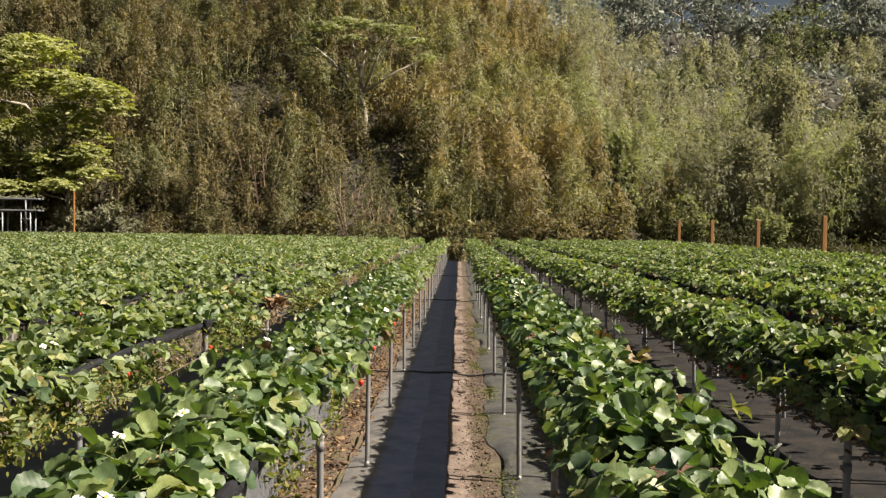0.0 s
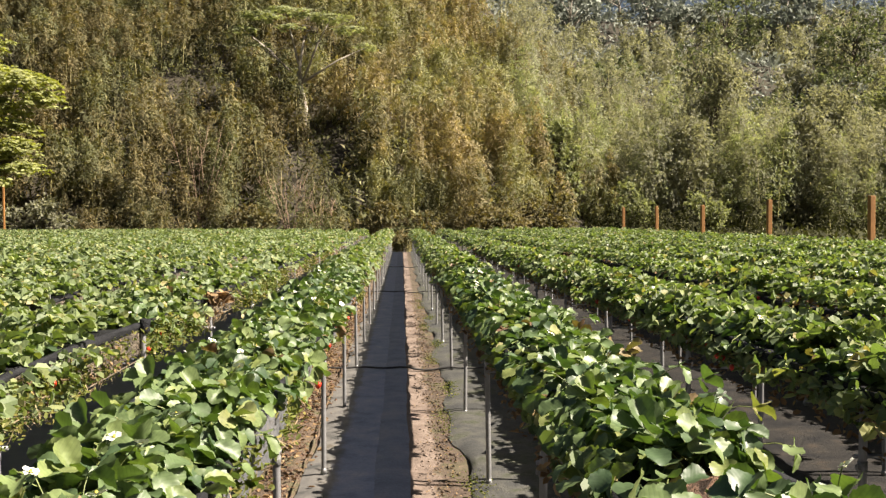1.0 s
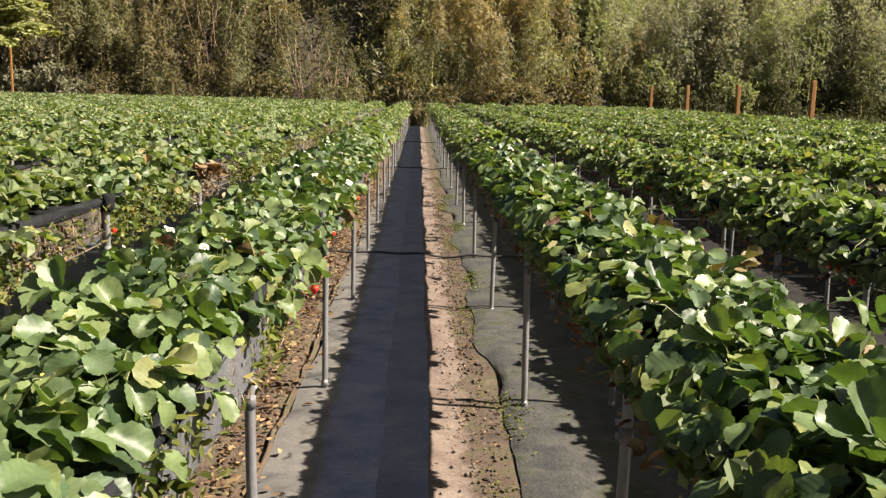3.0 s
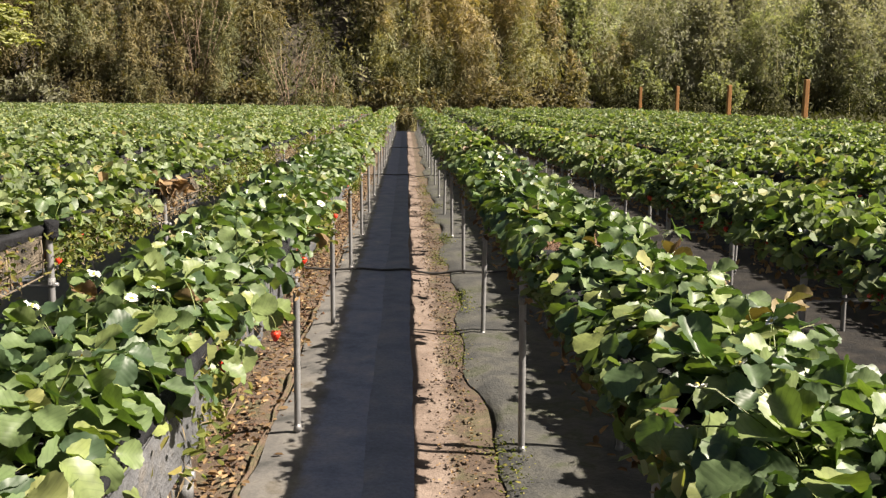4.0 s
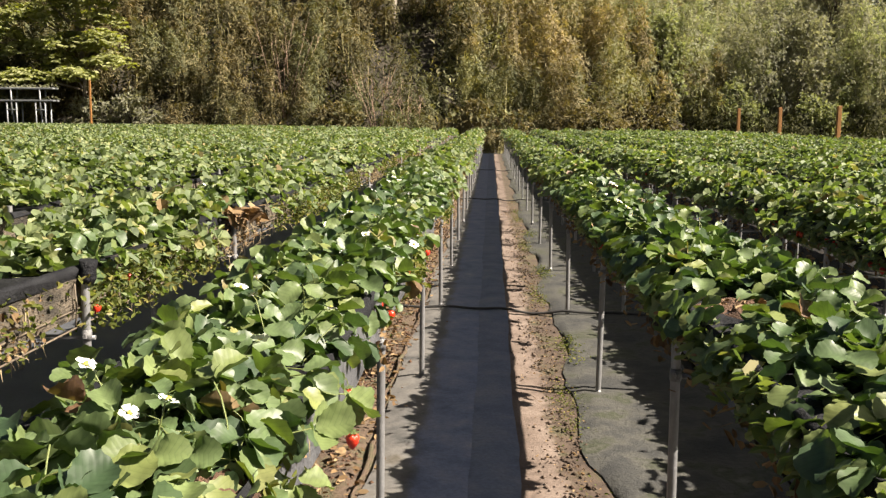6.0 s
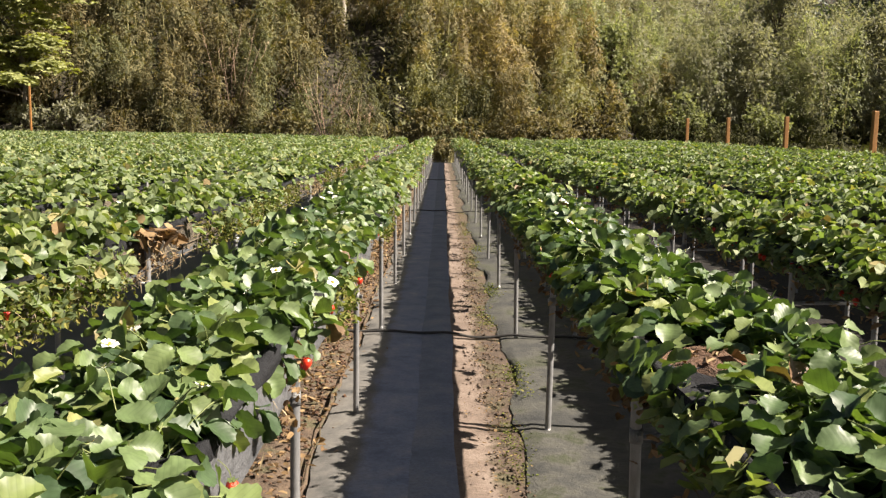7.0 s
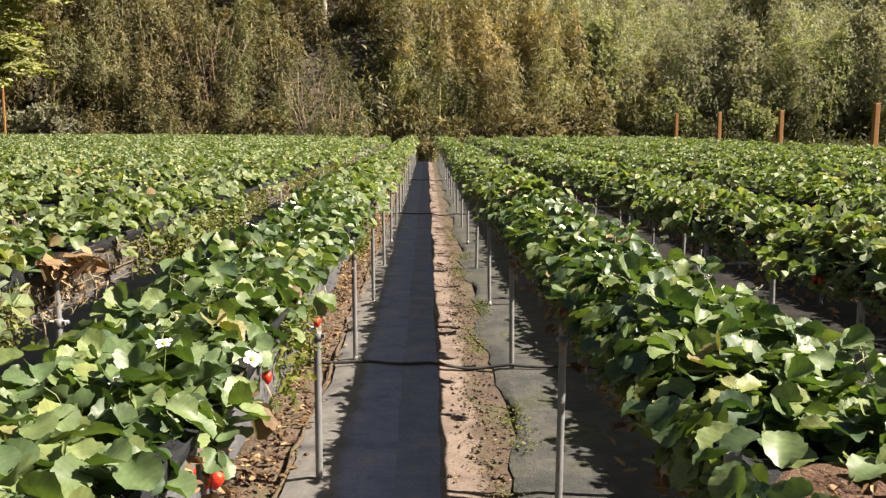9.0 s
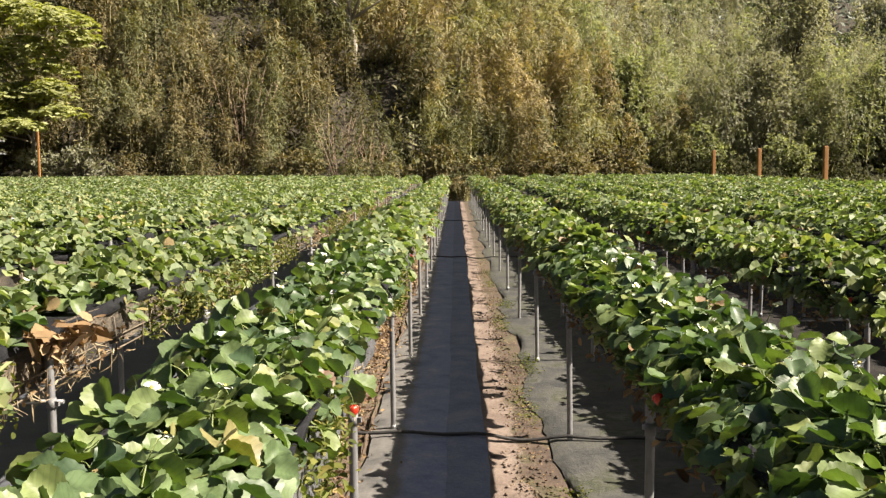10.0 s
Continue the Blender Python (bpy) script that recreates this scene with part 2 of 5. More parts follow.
def blended(name, low, high, scale, edge, width, wander, rough=0.9, fine=55, bump_s=0.5, bump_d=0.008, ragged=6.0):
    """Two ground colours that meet along an irregular line across x, with grain; low and high are colour stops."""
    m, t, p, l = nodes_of(name)
    a = noise_at(t, scale, 5, 0.62)
    b = noise_at(t, fine, 4, 0.7)
    d = noise_at(t, ragged, 6, 0.65, stretch=(1, 0.6, 1))
    cols = []
    for st in (low, high):
        r = ramp(t, st)
        l.new(a.outputs["Fac"], r.inputs["Fac"])
        cols.append(r.outputs["Color"])
    c = t.nodes.new("ShaderNodeTexCoord")
    sx = t.nodes.new("ShaderNodeSeparateXYZ")
    l.new(c.outputs["Object"], sx.inputs[0])
    k = t.nodes.new("ShaderNodeMath")
    k.operation = "MULTIPLY_ADD"
    l.new(d.outputs["Fac"], k.inputs[0])
    k.inputs[1].default_value = wander
    l.new(sx.outputs["X"], k.inputs[2])
    mr = t.nodes.new("ShaderNodeMapRange")
    mr.interpolation_type = "SMOOTHSTEP"
    l.new(k.outputs[0], mr.inputs["Value"])
    mr.inputs["From Min"].default_value = edge - width / 2 + wander / 2
    mr.inputs["From Max"].default_value = edge + width / 2 + wander / 2
    col = mix_rgb(t, "MIX", cols[0], cols[1], mr.outputs["Result"])
    g = ramp(t, [(0.25, (0.72, 0.72, 0.72)), (0.75, (1.2, 1.2, 1.2))])
    l.new(b.outputs["Fac"], g.inputs["Fac"])
    l.new(mix_rgb(t, "MULTIPLY", col, g.outputs["Color"]), p.inputs["Base Color"])
    p.inputs["Roughness"].default_value = rough
    bump(t, p, b.outputs["Fac"], bump_s, bump_d)
    return m


SAND = [(0.30, (0.096, 0.070, 0.055)), (0.46, (0.158, 0.117, 0.093)), (0.70, (0.212, 0.164, 0.134))]
CRUMB = [(0.30, (0.040, 0.028, 0.020)), (0.48, (0.085, 0.058, 0.041)), (0.60, (0.070, 0.061, 0.030)), (0.75, (0.16, 0.115, 0.086))]
# Mat margin: dust, and the look of the sunlit fringe beside the shadow.
DUST_LIT = [(0.32, (0.06, 0.06, 0.058)), (0.46, (0.115, 0.11, 0.104)), (0.60, (0.155, 0.146, 0.134)), (0.72, (0.10, 0.088, 0.07))]
# Blue-black mat, painted bluer and lighter for how it looks in shadow.
MAT_SHADE = [(0.3, (0.11, 0.133, 0.209)), (0.48, (0.169, 0.198, 0.296)), (0.6, (0.207, 0.227, 0.31)), (0.74, (0.314, 0.312, 0.353))]
M_SAND = blended("trodden_sandy_soil", SAND, CRUMB, 5.0, 0.18, 0.05, 0.28, 0.95, bump_s=0.6, bump_d=0.012, ragged=5.0)
M_PATH_MAT = blended("path_mat_dust_and_sun", DUST_LIT, MAT_SHADE, 5.0, -0.37, 0.07, 0.14, 0.65, 60, 0.4, 0.004, 9.0)
M_MAT_OVER = surface("dusty_overlap_mat", [(0.28, (0.105, 0.124, 0.182)), (0.5, (0.155, 0.178, 0.252)), (0.72, (0.225, 0.235, 0.28))], 4.5, 0.7, fine=60, bump_s=0.4, bump_d=0.004)

# ---- mesh helpers ----
rng = np.random.default_rng(7)


def mesh_np(name, v, faces, mats, index=None, uv=None, smooth=False):
    """A mesh from arrays of corners and equal-sided faces."""
    me = bpy.data.meshes.new(name)
    v, faces = np.asarray(v, np.float32), np.asarray(faces, np.int32)
    k = faces.shape[1]
    me.vertices.add(len(v))
    me.vertices.foreach_set("co", v.ravel())
    me.loops.add(faces.size)
    me.loops.foreach_set("vertex_index", faces.ravel())
    me.polygons.add(len(faces))
    me.polygons.foreach_set("loop_start", np.arange(0, faces.size, k, dtype=np.int32))
    if index is not None:
        me.polygons.foreach_set("material_index", np.asarray(index, np.int32))
    if uv is not None:
        me.uv_layers.new(name="UVMap").data.foreach_set("uv", np.asarray(uv, np.float32)[faces.ravel()].ravel())
    me.polygons.foreach_set("use_smooth", np.full(len(faces), smooth))
    for m in mats:
        me.materials.append(m)
    me.update(calc_edges=True)
    return me


def part(name, data, material=None, parent=None, label=""):
    """Links a bmesh (or a ready mesh) as ONE mesh object under a thing or part."""
    if isinstance(data, bmesh.types.BMesh):
        me = bpy.data.meshes.new(name)
        data.to_mesh(me)
        data.free()
        me.materials.append(material)
    else:
        me = data
    ob = new(name, me)
    ob.parent = parent
    return tagged(ob, label)


def tube(points, radii, sides=8, cap=True, bm=None):
    """A round bar along points, with a radius at each."""
    bm = bm or bmesh.new()
    pts = [Vector(p) for p in points]
    rings = []
    for i, p in enumerate(pts):
        d = (pts[min(i + 1, len(pts) - 1)] - pts[max(i - 1, 0)]).normalized()
        a = d.orthogonal().normalized() if abs(d.z) < 0.9 else Vector((1, 0, 0)).cross(d).normalized()
        b = d.cross(a)
        r = radii[i] if isinstance(radii, (list, tuple)) else radii
        rings.append([bm.verts.new(p + (a * math.cos(q) + b * math.sin(q)) * r) for q in [2 * math.pi * s / sides for s in range(sides)]])
    for u, w in zip(rings, rings[1:]):
        for s in range(sides):
            f = bm.faces.new((u[s], u[(s + 1) % sides], w[(s + 1) % sides], w[s]))
            f.smooth = True
    if cap:
        bm.faces.new(rings[0][::-1])
        bm.faces.new(rings[-1])
    return bm


def box(lo, hi, bev=0.0, bm=None):
    bm = bm or bmesh.new()
    c = [(a + b) / 2 for a, b in zip(lo, hi)]
    made = bmesh.ops.create_cube(bm, size=1, matrix=Matrix.Translation(c) @ Matrix.Diagonal((hi[0] - lo[0], hi[1] - lo[1], hi[2] - lo[2], 1)))
    if bev:
        bmesh.ops.bevel(bm, geom=list({e for x in made["verts"] for e in x.link_edges}), offset=bev, segments=2, profile=0.5, affect="EDGES")
    return bm


def unit(a):
    return a / np.maximum(np.linalg.norm(a, axis=1, keepdims=True), 1e-9)


LEAF_SHAPE = np.array([(0, 0, 0), (-0.47, 0.30, 1), (-0.45, 0.78, 1), (0, 1, 0), (0.45, 0.78, 1), (0.47, 0.30, 1)])
_q = np.linspace(0, 2 * np.pi, 14, endpoint=False)
_w = np.where(np.arange(14) % 2 == 0, 0.93, 1.07)
TOOTH_SHAPE = np.concatenate([[(0, 0.55, -0.25)], np.stack([0.52 * _w * np.sin(_q) * (0.82 - 0.22 * np.cos(_q)), 0.52 - 0.52 * _w * np.cos(_q), 1.6 * np.abs(np.sin(_q)) - 0.4], -1)])
TRI_SHAPE = np.array([(0, 0, 0), (-0.42, 0.55, 1), (0.30, 1, -0.6)])
KITE_SHAPE = np.array([(0, 0, 0), (-0.48, 0.55, 1), (0, 1, 0), (0.48, 0.55, 1)])
BLADE_SHAPE = np.array([(0, 0, 0), (-0.5, 0.35, 1), (0, 1, 0), (0.5, 0.35, 1)])


def leaf_cloud(centres, along, normal, length, width, fold=0.25, shape=LEAF_SHAPE):
    """Corners and faces of many small folded leaves."""
    n = len(centres)
    y = unit(along)
    x = unit(np.cross(y, normal))
    z = np.cross(x, y)
    s = shape[None, :, :]
    w, h = np.broadcast_to(width, n)[:, None], np.broadcast_to(length, n)[:, None]
    f = np.broadcast_to(fold, n)[:, None]
    v = centres[:, None] + x[:, None] * (s[:, :, 0] * w)[:, :, None] + y[:, None] * ((s[:, :, 1] - 0.5) * h)[:, :, None] + z[:, None] * (s[:, :, 2] * f * w)[:, :, None]
    k = len(shape)
    base = (np.arange(n) * k)[:, None]
    if k == 6:
        faces = np.stack([base + np.array([0, 3, 2, 1]), base + np.array([0, 5, 4, 3])], 1).reshape(-1, 4)
    elif k == 3:
        faces = base + np.array([0, 2, 1])
    elif k == 15:
        faces = np.stack([base + np.array((0, 1 + 2 * q, 2 + 2 * q, 1 + (2 * q + 2) % 14)) for q in range(7)], 1).reshape(-1, 4)
    else:
        faces = base + np.array([0, 3, 2, 1])
    return v.reshape(-1, 3), faces


def join_np(parts):
    v, f, o = [], [], 0
    for a, b in parts:
        v.append(a)
        f.append(b + o)
        o += len(a)
    return np.concatenate(v), np.concatenate(f)

# ---- ground, hill and mats ----
def smooth01(a):
    a = np.clip(a, 0, 1)
    return a * a * (3 - 2 * a)


def terrain(x, y):
    """Height of the ground: a level field, a steep wooded spur ahead, a higher slope behind it on the right."""
    x, y = np.asarray(x, float), np.asarray(y, float)
    foot = 60 + 3 * np.sin(x * 0.11) + 11 * smooth01((x - 7) / 12)
    spur = 0.60 * np.minimum(np.maximum(y - foot, 0), 75) * (1 - 0.93 * smooth01((x + 2) / 46))
    back = 0.43 * np.minimum(np.maximum(y - 112 + 0.10 * x, 0), 115) * smooth01((x + 30) / 30)
    bumps = (1.2 * np.sin(x * 0.23 + y * 0.11) + 0.9 * np.sin(x * 0.13 - y * 0.27 + 1)) * smooth01((y - foot) / 15)
    return np.maximum(np.maximum(spur, back) + bumps, 0)


def ground_sheet():
    xs = np.concatenate([[-900, -400, -200, -130], np.arange(-90, 141, 5.0), [180, 260, 450, 900]])
    ys = np.concatenate([[-900, -300, -100, -30], np.arange(0, 56, 8.0), np.arange(58, 232, 4.0), [260, 330, 500, 900]])
    gx, gy = np.meshgrid(xs, ys)
    v = np.stack([gx, gy, terrain(gx, gy) - 0.03], -1).reshape(-1, 3)
    a = np.arange(len(ys) - 1)[:, None] * len(xs) + np.arange(len(xs) - 1)[None]
    f = np.stack([a, a + 1, a + 1 + len(xs), a + len(xs)], -1).reshape(-1, 4)
    ob = new("ground", mesh_np("ground", v, f, [M_GROUND], smooth=True))
    tagged(ob, "dark brown field soil rising into a wooded hillside", "ground", kind="structure")


def strip(name, x0, x1, y0, y1, z, mat, label, category, wave=0.0, thick=0.012, dx=0.06, lift=0.0, edge=0.02):
    """A ground covering with a wavering edge, slight relief and a turned-down rim."""
    cols = max(3, int((x1 - x0) / dx))
    ys = np.concatenate([np.arange(y0, 14, 0.12), np.arange(14, y1 + 0.4, 0.5)])
    u = np.linspace(0, 1, cols)
    X = x0 + (x1 - x0) * u[None] + np.zeros((len(ys), 1))
    Y = ys[:, None] + 0 * X
    r = np.random.default_rng(len(name) * 7 + int(abs(x0) * 100))
    wob = edge * (np.sin(ys * 2.1 + x0 * 9) + 0.6 * np.sin(ys * 5.3 + x1 * 3) + r.normal(0, 0.25, len(ys)))
    X[:, 0] += wob
    X[:, -1] += np.roll(wob, 11)
    Z = z + wave * (np.sin(X * 23 + Y * 1.7) * 0.5 + np.sin(Y * 3.1 + X * 7) * 0.5) + lift * np.sin(np.pi * u)[None] + r.normal(0, wave * 0.25, X.shape)
    Z[:, 0] -= thick
    Z[:, -1] -= thick
    v = np.stack([X, Y, Z], -1).reshape(-1, 3)
    a = np.arange(len(ys) - 1)[:, None] * cols + np.arange(cols - 1)[None]
    f = np.stack([a, a + 1, a + 1 + cols, a + cols], -1).reshape(-1, 4)
    ob = new(name, mesh_np(name, v, f, [mat], smooth=True))
    return tagged(ob, label, category, kind="structure")


FAR = 39.6
ground_sheet()
strip("path_sand", -0.08, 0.62, -6, FAR, 0.002, M_SAND, "trodden reddish sandy soil strip with darker crumbs and weed", "soil", wave=0.005, thick=0.02, dx=0.035, lift=-0.010)
strip("weed_mat_path", -0.56, -0.10, -6, FAR, 0.012, M_PATH_MAT, "dark grey woven weed mat on the path", "weed mat", wave=0.003)
strip("weed_mat_path_overlap", -0.16, 0.025, -6, FAR, 0.018, M_MAT_OVER, "dusty dark weed mat overlapping the path mat", "weed mat", wave=0.003, dx=0.04, edge=0.005, thick=0.008)
strip("weed_mat_bed_side", 0.33, 1.0, -6, FAR, 0.011, M_MAT_DUSTY, "dusty grey weed mat under the raised bed", "weed mat", wave=0.003, edge=0.035, thick=0.012, dx=0.04)
strip("soil_debris_strip", -0.86, -0.53, -6, FAR, 0.0, M_SOIL_DARK, "brown soil with dry leaf litter under the bed", "soil", wave=0.016, thick=0.02)
strip("weed_mat_aisle", -1.72, -0.84, -6, FAR + 2, 0.01, M_MAT, "dark grey weed mat in the aisle between beds", "weed mat", wave=0.004)
strip("weed_mat_side_aisle", 1.03, 1.9, -6, FAR, 0.01, M_MAT, "dark grey weed mat in the aisle between beds", "weed mat", wave=0.004)
strip("weed_mat_field_east", 1.92, 8.3, -6, FAR - 1, 0.006, M_SIDE_DARK, "black weed mat under the beds", "weed mat", wave=0.003, dx=0.5)
strip("weed_mat_field_west", -28.5, -1.74, -6, FAR + 13, 0.006, M_MAT, "dark grey weed mat under the beds", "weed mat", wave=0.003, dx=1.0)


def rolled_edge():
    """The turned-in left edge of the path mat, with soil caught along it."""
    ys = np.arange(-6, FAR, 0.17)
    pts = [(-0.568 + 0.010 * math.sin(q * 2.3) + 0.009 * math.sin(q * 13.9), float(q), 0.014 + 0.004 * math.sin(q * 3.7)) for q in ys]
    ob = part("mat_rolled_edge", tube(pts, [0.007 + 0.004 * math.sin(q * 4.3) for q in ys], 6), M_SOIL_DARK)
    tagged(ob, "rolled dusty edge of the path mat", "weed mat", kind="structure")


rolled_edge()

# ---- raised strawberry beds ----
PITCH, HALF, TOP, UNDER = 1.06, 0.19, 0.825, 0.665
POST_STEP = 1.84


def trough_mesh(y0, y1, near, mat, under=UNDER):
    """An open trough with thick walls and a sagging floor."""
    step = 0.3 if near else 3.0
    ys = np.arange(y0, y1 + step, step)
    out = [(-0.20 * math.cos(q), TOP - (TOP - under) * math.sin(q)) for q in np.linspace(0, math.pi, 9)]
    prof = np.array(out + [(0.182 * math.cos(q), TOP - 0.03 - (TOP - under - 0.02) * math.sin(q)) for q in np.linspace(0, math.pi, 5)])
    r = np.random.default_rng(int(abs(y1) * 10))
    n, k = len(ys), len(prof)
    v = np.zeros((n, k, 3))
    v[:, :, 0] = prof[None, :, 0] + r.normal(0, 0.007, (n, k))
    v[:, :, 1] = ys[:, None]
    v[:, :, 2] = prof[None, :, 1] + 0.010 * np.sin(ys * 1.7)[:, None] + r.normal(0, 0.006, (n, k))
    a = np.arange(n - 1)[:, None] * k
    j = np.arange(k)[None]
    f = np.stack([a + j, a + (j + 1) % k, a + k + (j + 1) % k, a + k + j], -1).reshape(-1, 4)
    return mesh_np("trough", v.reshape(-1, 3), f, [mat], smooth=True)


def film_mesh(y0, y1, near):
    """Black film rolled over the rim on both sides and lying on the soil."""
    step = 0.25 if near else 3.0
    ys = np.arange(y0, y1 + step, step)
    prof = np.array([(-0.204, 0.803), (-0.212, 0.813), (-0.208, 0.829), (-0.195, 0.836), (-0.178, 0.826), (-0.15, 0.81), (0.15, 0.81), (0.178, 0.826), (0.195, 0.836), (0.208, 0.829), (0.212, 0.813), (0.204, 0.803)])
    r = np.random.default_rng(3)
    n, k = len(ys), len(prof)
    v = np.zeros((n, k, 3))
    v[:, :, 0] = prof[None, :, 0] + r.normal(0, 0.006, (n, k))
    v[:, :, 1] = ys[:, None]
    v[:, :, 2] = prof[None, :, 1] + 0.010 * np.sin(ys * 1.7)[:, None] + r.normal(0, 0.007, (n, k))
    v[:, 0, 2] += 0.012 * np.sin(ys * 2.3)
    v[:, -1, 2] += 0.012 * np.sin(ys * 1.9 + 1)
    a = np.arange(n - 1)[:, None] * k
    j = np.arange(k - 1)[None]
    f = np.stack([a + j, a + j + 1, a + k + j + 1, a + k + j], -1).reshape(-1, 4)
    return mesh_np("film", v.reshape(-1, 3), f, [M_FILM], smooth=True)


def post_mesh():
    bm = tube([(0, 0, -0.05), (0, 0, 0.30), (0, 0, 0.302), (0, 0, 0.84)], [0.014, 0.014, 0.014, 0.014], 7, cap=False)
    tube([(0, 0, 0.84), (0, 0, 0.75)], [0.0118, 0.0118], 7, cap=False, bm=bm)
    tube([(0, 0, -0.01), (0, 0, 0.02)], [0.019, 0.0135], 8, bm=bm)
    me = bpy.data.meshes.new("post")
    bm.to_mesh(me)
    bm.free()
    me.materials.append(M_POST)
    return me


def collar_mesh():
    bm = tube([(0, 0, -0.018), (0, 0, 0.018)], 0.0165, 10)
    box((-0.005, -0.028, -0.008), (0.005, -0.012, 0.008), bm=bm)
    me = bpy.data.meshes.new("clamp")
    bm.to_mesh(me)
    bm.free()
    me.materials.append(M_CLIP)
    return me


POST, CLAMP = post_mesh(), collar_mesh()
_b = tube([(0.0145 * math.cos(q), 0.0145 * math.sin(q), 0.004 * math.sin(2 * q)) for q in np.linspace(0, 6.0, 14)], 0.0022, 5)
TIE = bpy.data.meshes.new("tie")
_b.to_mesh(TIE)
_b.free()
TIE.materials.append(M_CLIP)
_b = tube([(0, 0, -0.03), (0.002, 0, -0.012), (-0.002, 0.002, 0.012), (0, 0, 0.045)], [0.024, 0.030, 0.027, 0.031], 9)
WRAP = bpy.data.meshes.new("wrap")
_b.to_mesh(WRAP)
_b.free()
WRAP.materials.append(M_FILM)
_b = tube([(-HALF - 0.012, 0, 0.595), (HALF + 0.012, 0, 0.595)], 0.008, 8)
CROSS = bpy.data.meshes.new("crossbar")
_b.to_mesh(CROSS)
_b.free()
CROSS.materials.append(M_POST)


def end_of(x):
    """How far the rows run: the far headland slants."""
    return FAR - 0.4 + (min(0.95 * -x, 12.5) + max(0, (-x - 13) * 0.3) if x < -1 else 0)


def bed(x, y_first, near, label):
    """One raised bed: trough, film, soil, rods, posts with clamps, crossbars."""
    y0, y1 = (-5.0, end_of(x))
    base = new("strawberry_bed")
    base.location = (x, 0, 0)
    tagged(base, label, "raised bed", "raised beds in the field")
    # Cloth where the sunlit side shows, shade-darkened film where the unlit side does.
    part("trough", trough_mesh(y0, y1, near, M_SIDE if x < 0 else M_SIDE_DARK, UNDER if x < 0 else UNDER + 0.02), None, base, "grimy cloth trough" if x < 0 else "black film trough, darkened for its shaded side")
    part("film", film_mesh(y0, y1, near), None, base, "black mulch film")
    if near and x < 0:
        ys = np.arange(y0, y1, 0.2)
        r = np.random.default_rng(9)
        col = np.linspace(0, 1, 5)
        X = 0.207 + 0.006 * np.sin(ys[:, None] * 4.1 + col[None] * 2) + r.normal(0, 0.003, (len(ys), 5))
        Z = 0.665 + 0.135 * col[None] + 0.012 * np.sin(ys * 1.7)[:, None] + r.normal(0, 0.004, (len(ys), 5))
        vv = np.stack([X, ys[:, None] + 0 * X, Z], -1).reshape(-1, 3)
        aa = np.arange(len(ys) - 1)[:, None] * 5 + np.arange(4)[None]
        ff = np.stack([aa, aa + 1, aa + 6, aa + 5], -1).reshape(-1, 4)
        back = vv - np.array([0.006, 0, 0])
        vv, ff = join_np([(vv, ff), (back, ff[:, ::-1])])
        grey = x > -1
        part("side_cloth", mesh_np("side_cloth", vv, ff, [M_FILM_GREY if grey else M_SIDE], smooth=True), None, base, "dusty grey film side" if grey else "stained beige cloth side")
        for side in (() if grey else (-1, 1)):
            for z, rad in ((0.70, 0.003), (0.645, 0.0035)):
                pts = [(side * (0.216 + 0.006 * math.sin(q * 1.3 + z * 50)), q, z + 0.008 * math.sin(q * 0.9 + side)) for q in np.arange(y0, y1, 0.9)]
                part("rod", tube(pts, rad, 5), M_WIRE, base, "weathered horizontal rod")
        for q in (() if grey else np.arange(1.2, 16, 0.31)):
            e = 0.02 * math.sin(q * 9)
            part("stick", tube([(0.218, q + e, 0.63 + 0.02 * math.sin(q * 5)), (0.221, q, 0.70), (0.214, q - e, 0.785)], 0.003, 5), M_WIRE, base, "thin upright stick")
    step = POST_STEP * (1 if abs(x) < 8 else 2)
    y = y_first - POST_STEP * math.floor((y_first - y0) / POST_STEP)
    k = 0
    while y < y1:
        for side in (-1, 1):
            p = part("post", POST, None, base)
            dz = 0.03 * math.sin(k * 2.7 + side * 1.1 + x)
            p.matrix_local = pose(side * (HALF + (0.035 if near and -2 < x < -1 else 0)), y, dz, 0.8 * math.sin(k * 1.9 + x), 0.9 * math.sin(k * 3.1 + side), 40 * k)
            if near:
                c = part("clamp", CLAMP, None, p)
                c.matrix_local = pose(0, 0, 0.595, 0, 0, 33 * k)
                if -2 < x < -1 and side > 0 and y < 16:
                    part("wrap", WRAP, None, p, "black film wrapped round the post head").matrix_local = pose(-0.008, 0, 0.80, 4 * math.sin(k), 5, 25 * k)
                if abs(x) < 2 and 2 < y < 14 and k % 2 == 0:
                    part("tie", TIE, None, p, "grey wire tie").matrix_local = pose(0, 0, 0.815, 12, 8, 50 * k)
        c = part("crossbar", CROSS, None, base)
        c.matrix_local = pose(0, y + 0.02, 0) @ Matrix.Diagonal((1.25 if near and -2 < x < -1 else 1, 1, 1, 1))
        y += step
        k += 1
    return base


# rows: index 0 is the pair beside the path
ROWS = [(0.63 + PITCH * k, k, 1) for k in range(8)] + [(-0.63 - PITCH * k + (0.03 if k == 1 else 0), k, -1) for k in range(26)]
for x, k, side in ROWS:
    bed(x, 5.24 if side > 0 else 5.46 if k != 1 else 5.58, k < 3, "raised strawberry bed in a cloth trough on thin galvanised posts")


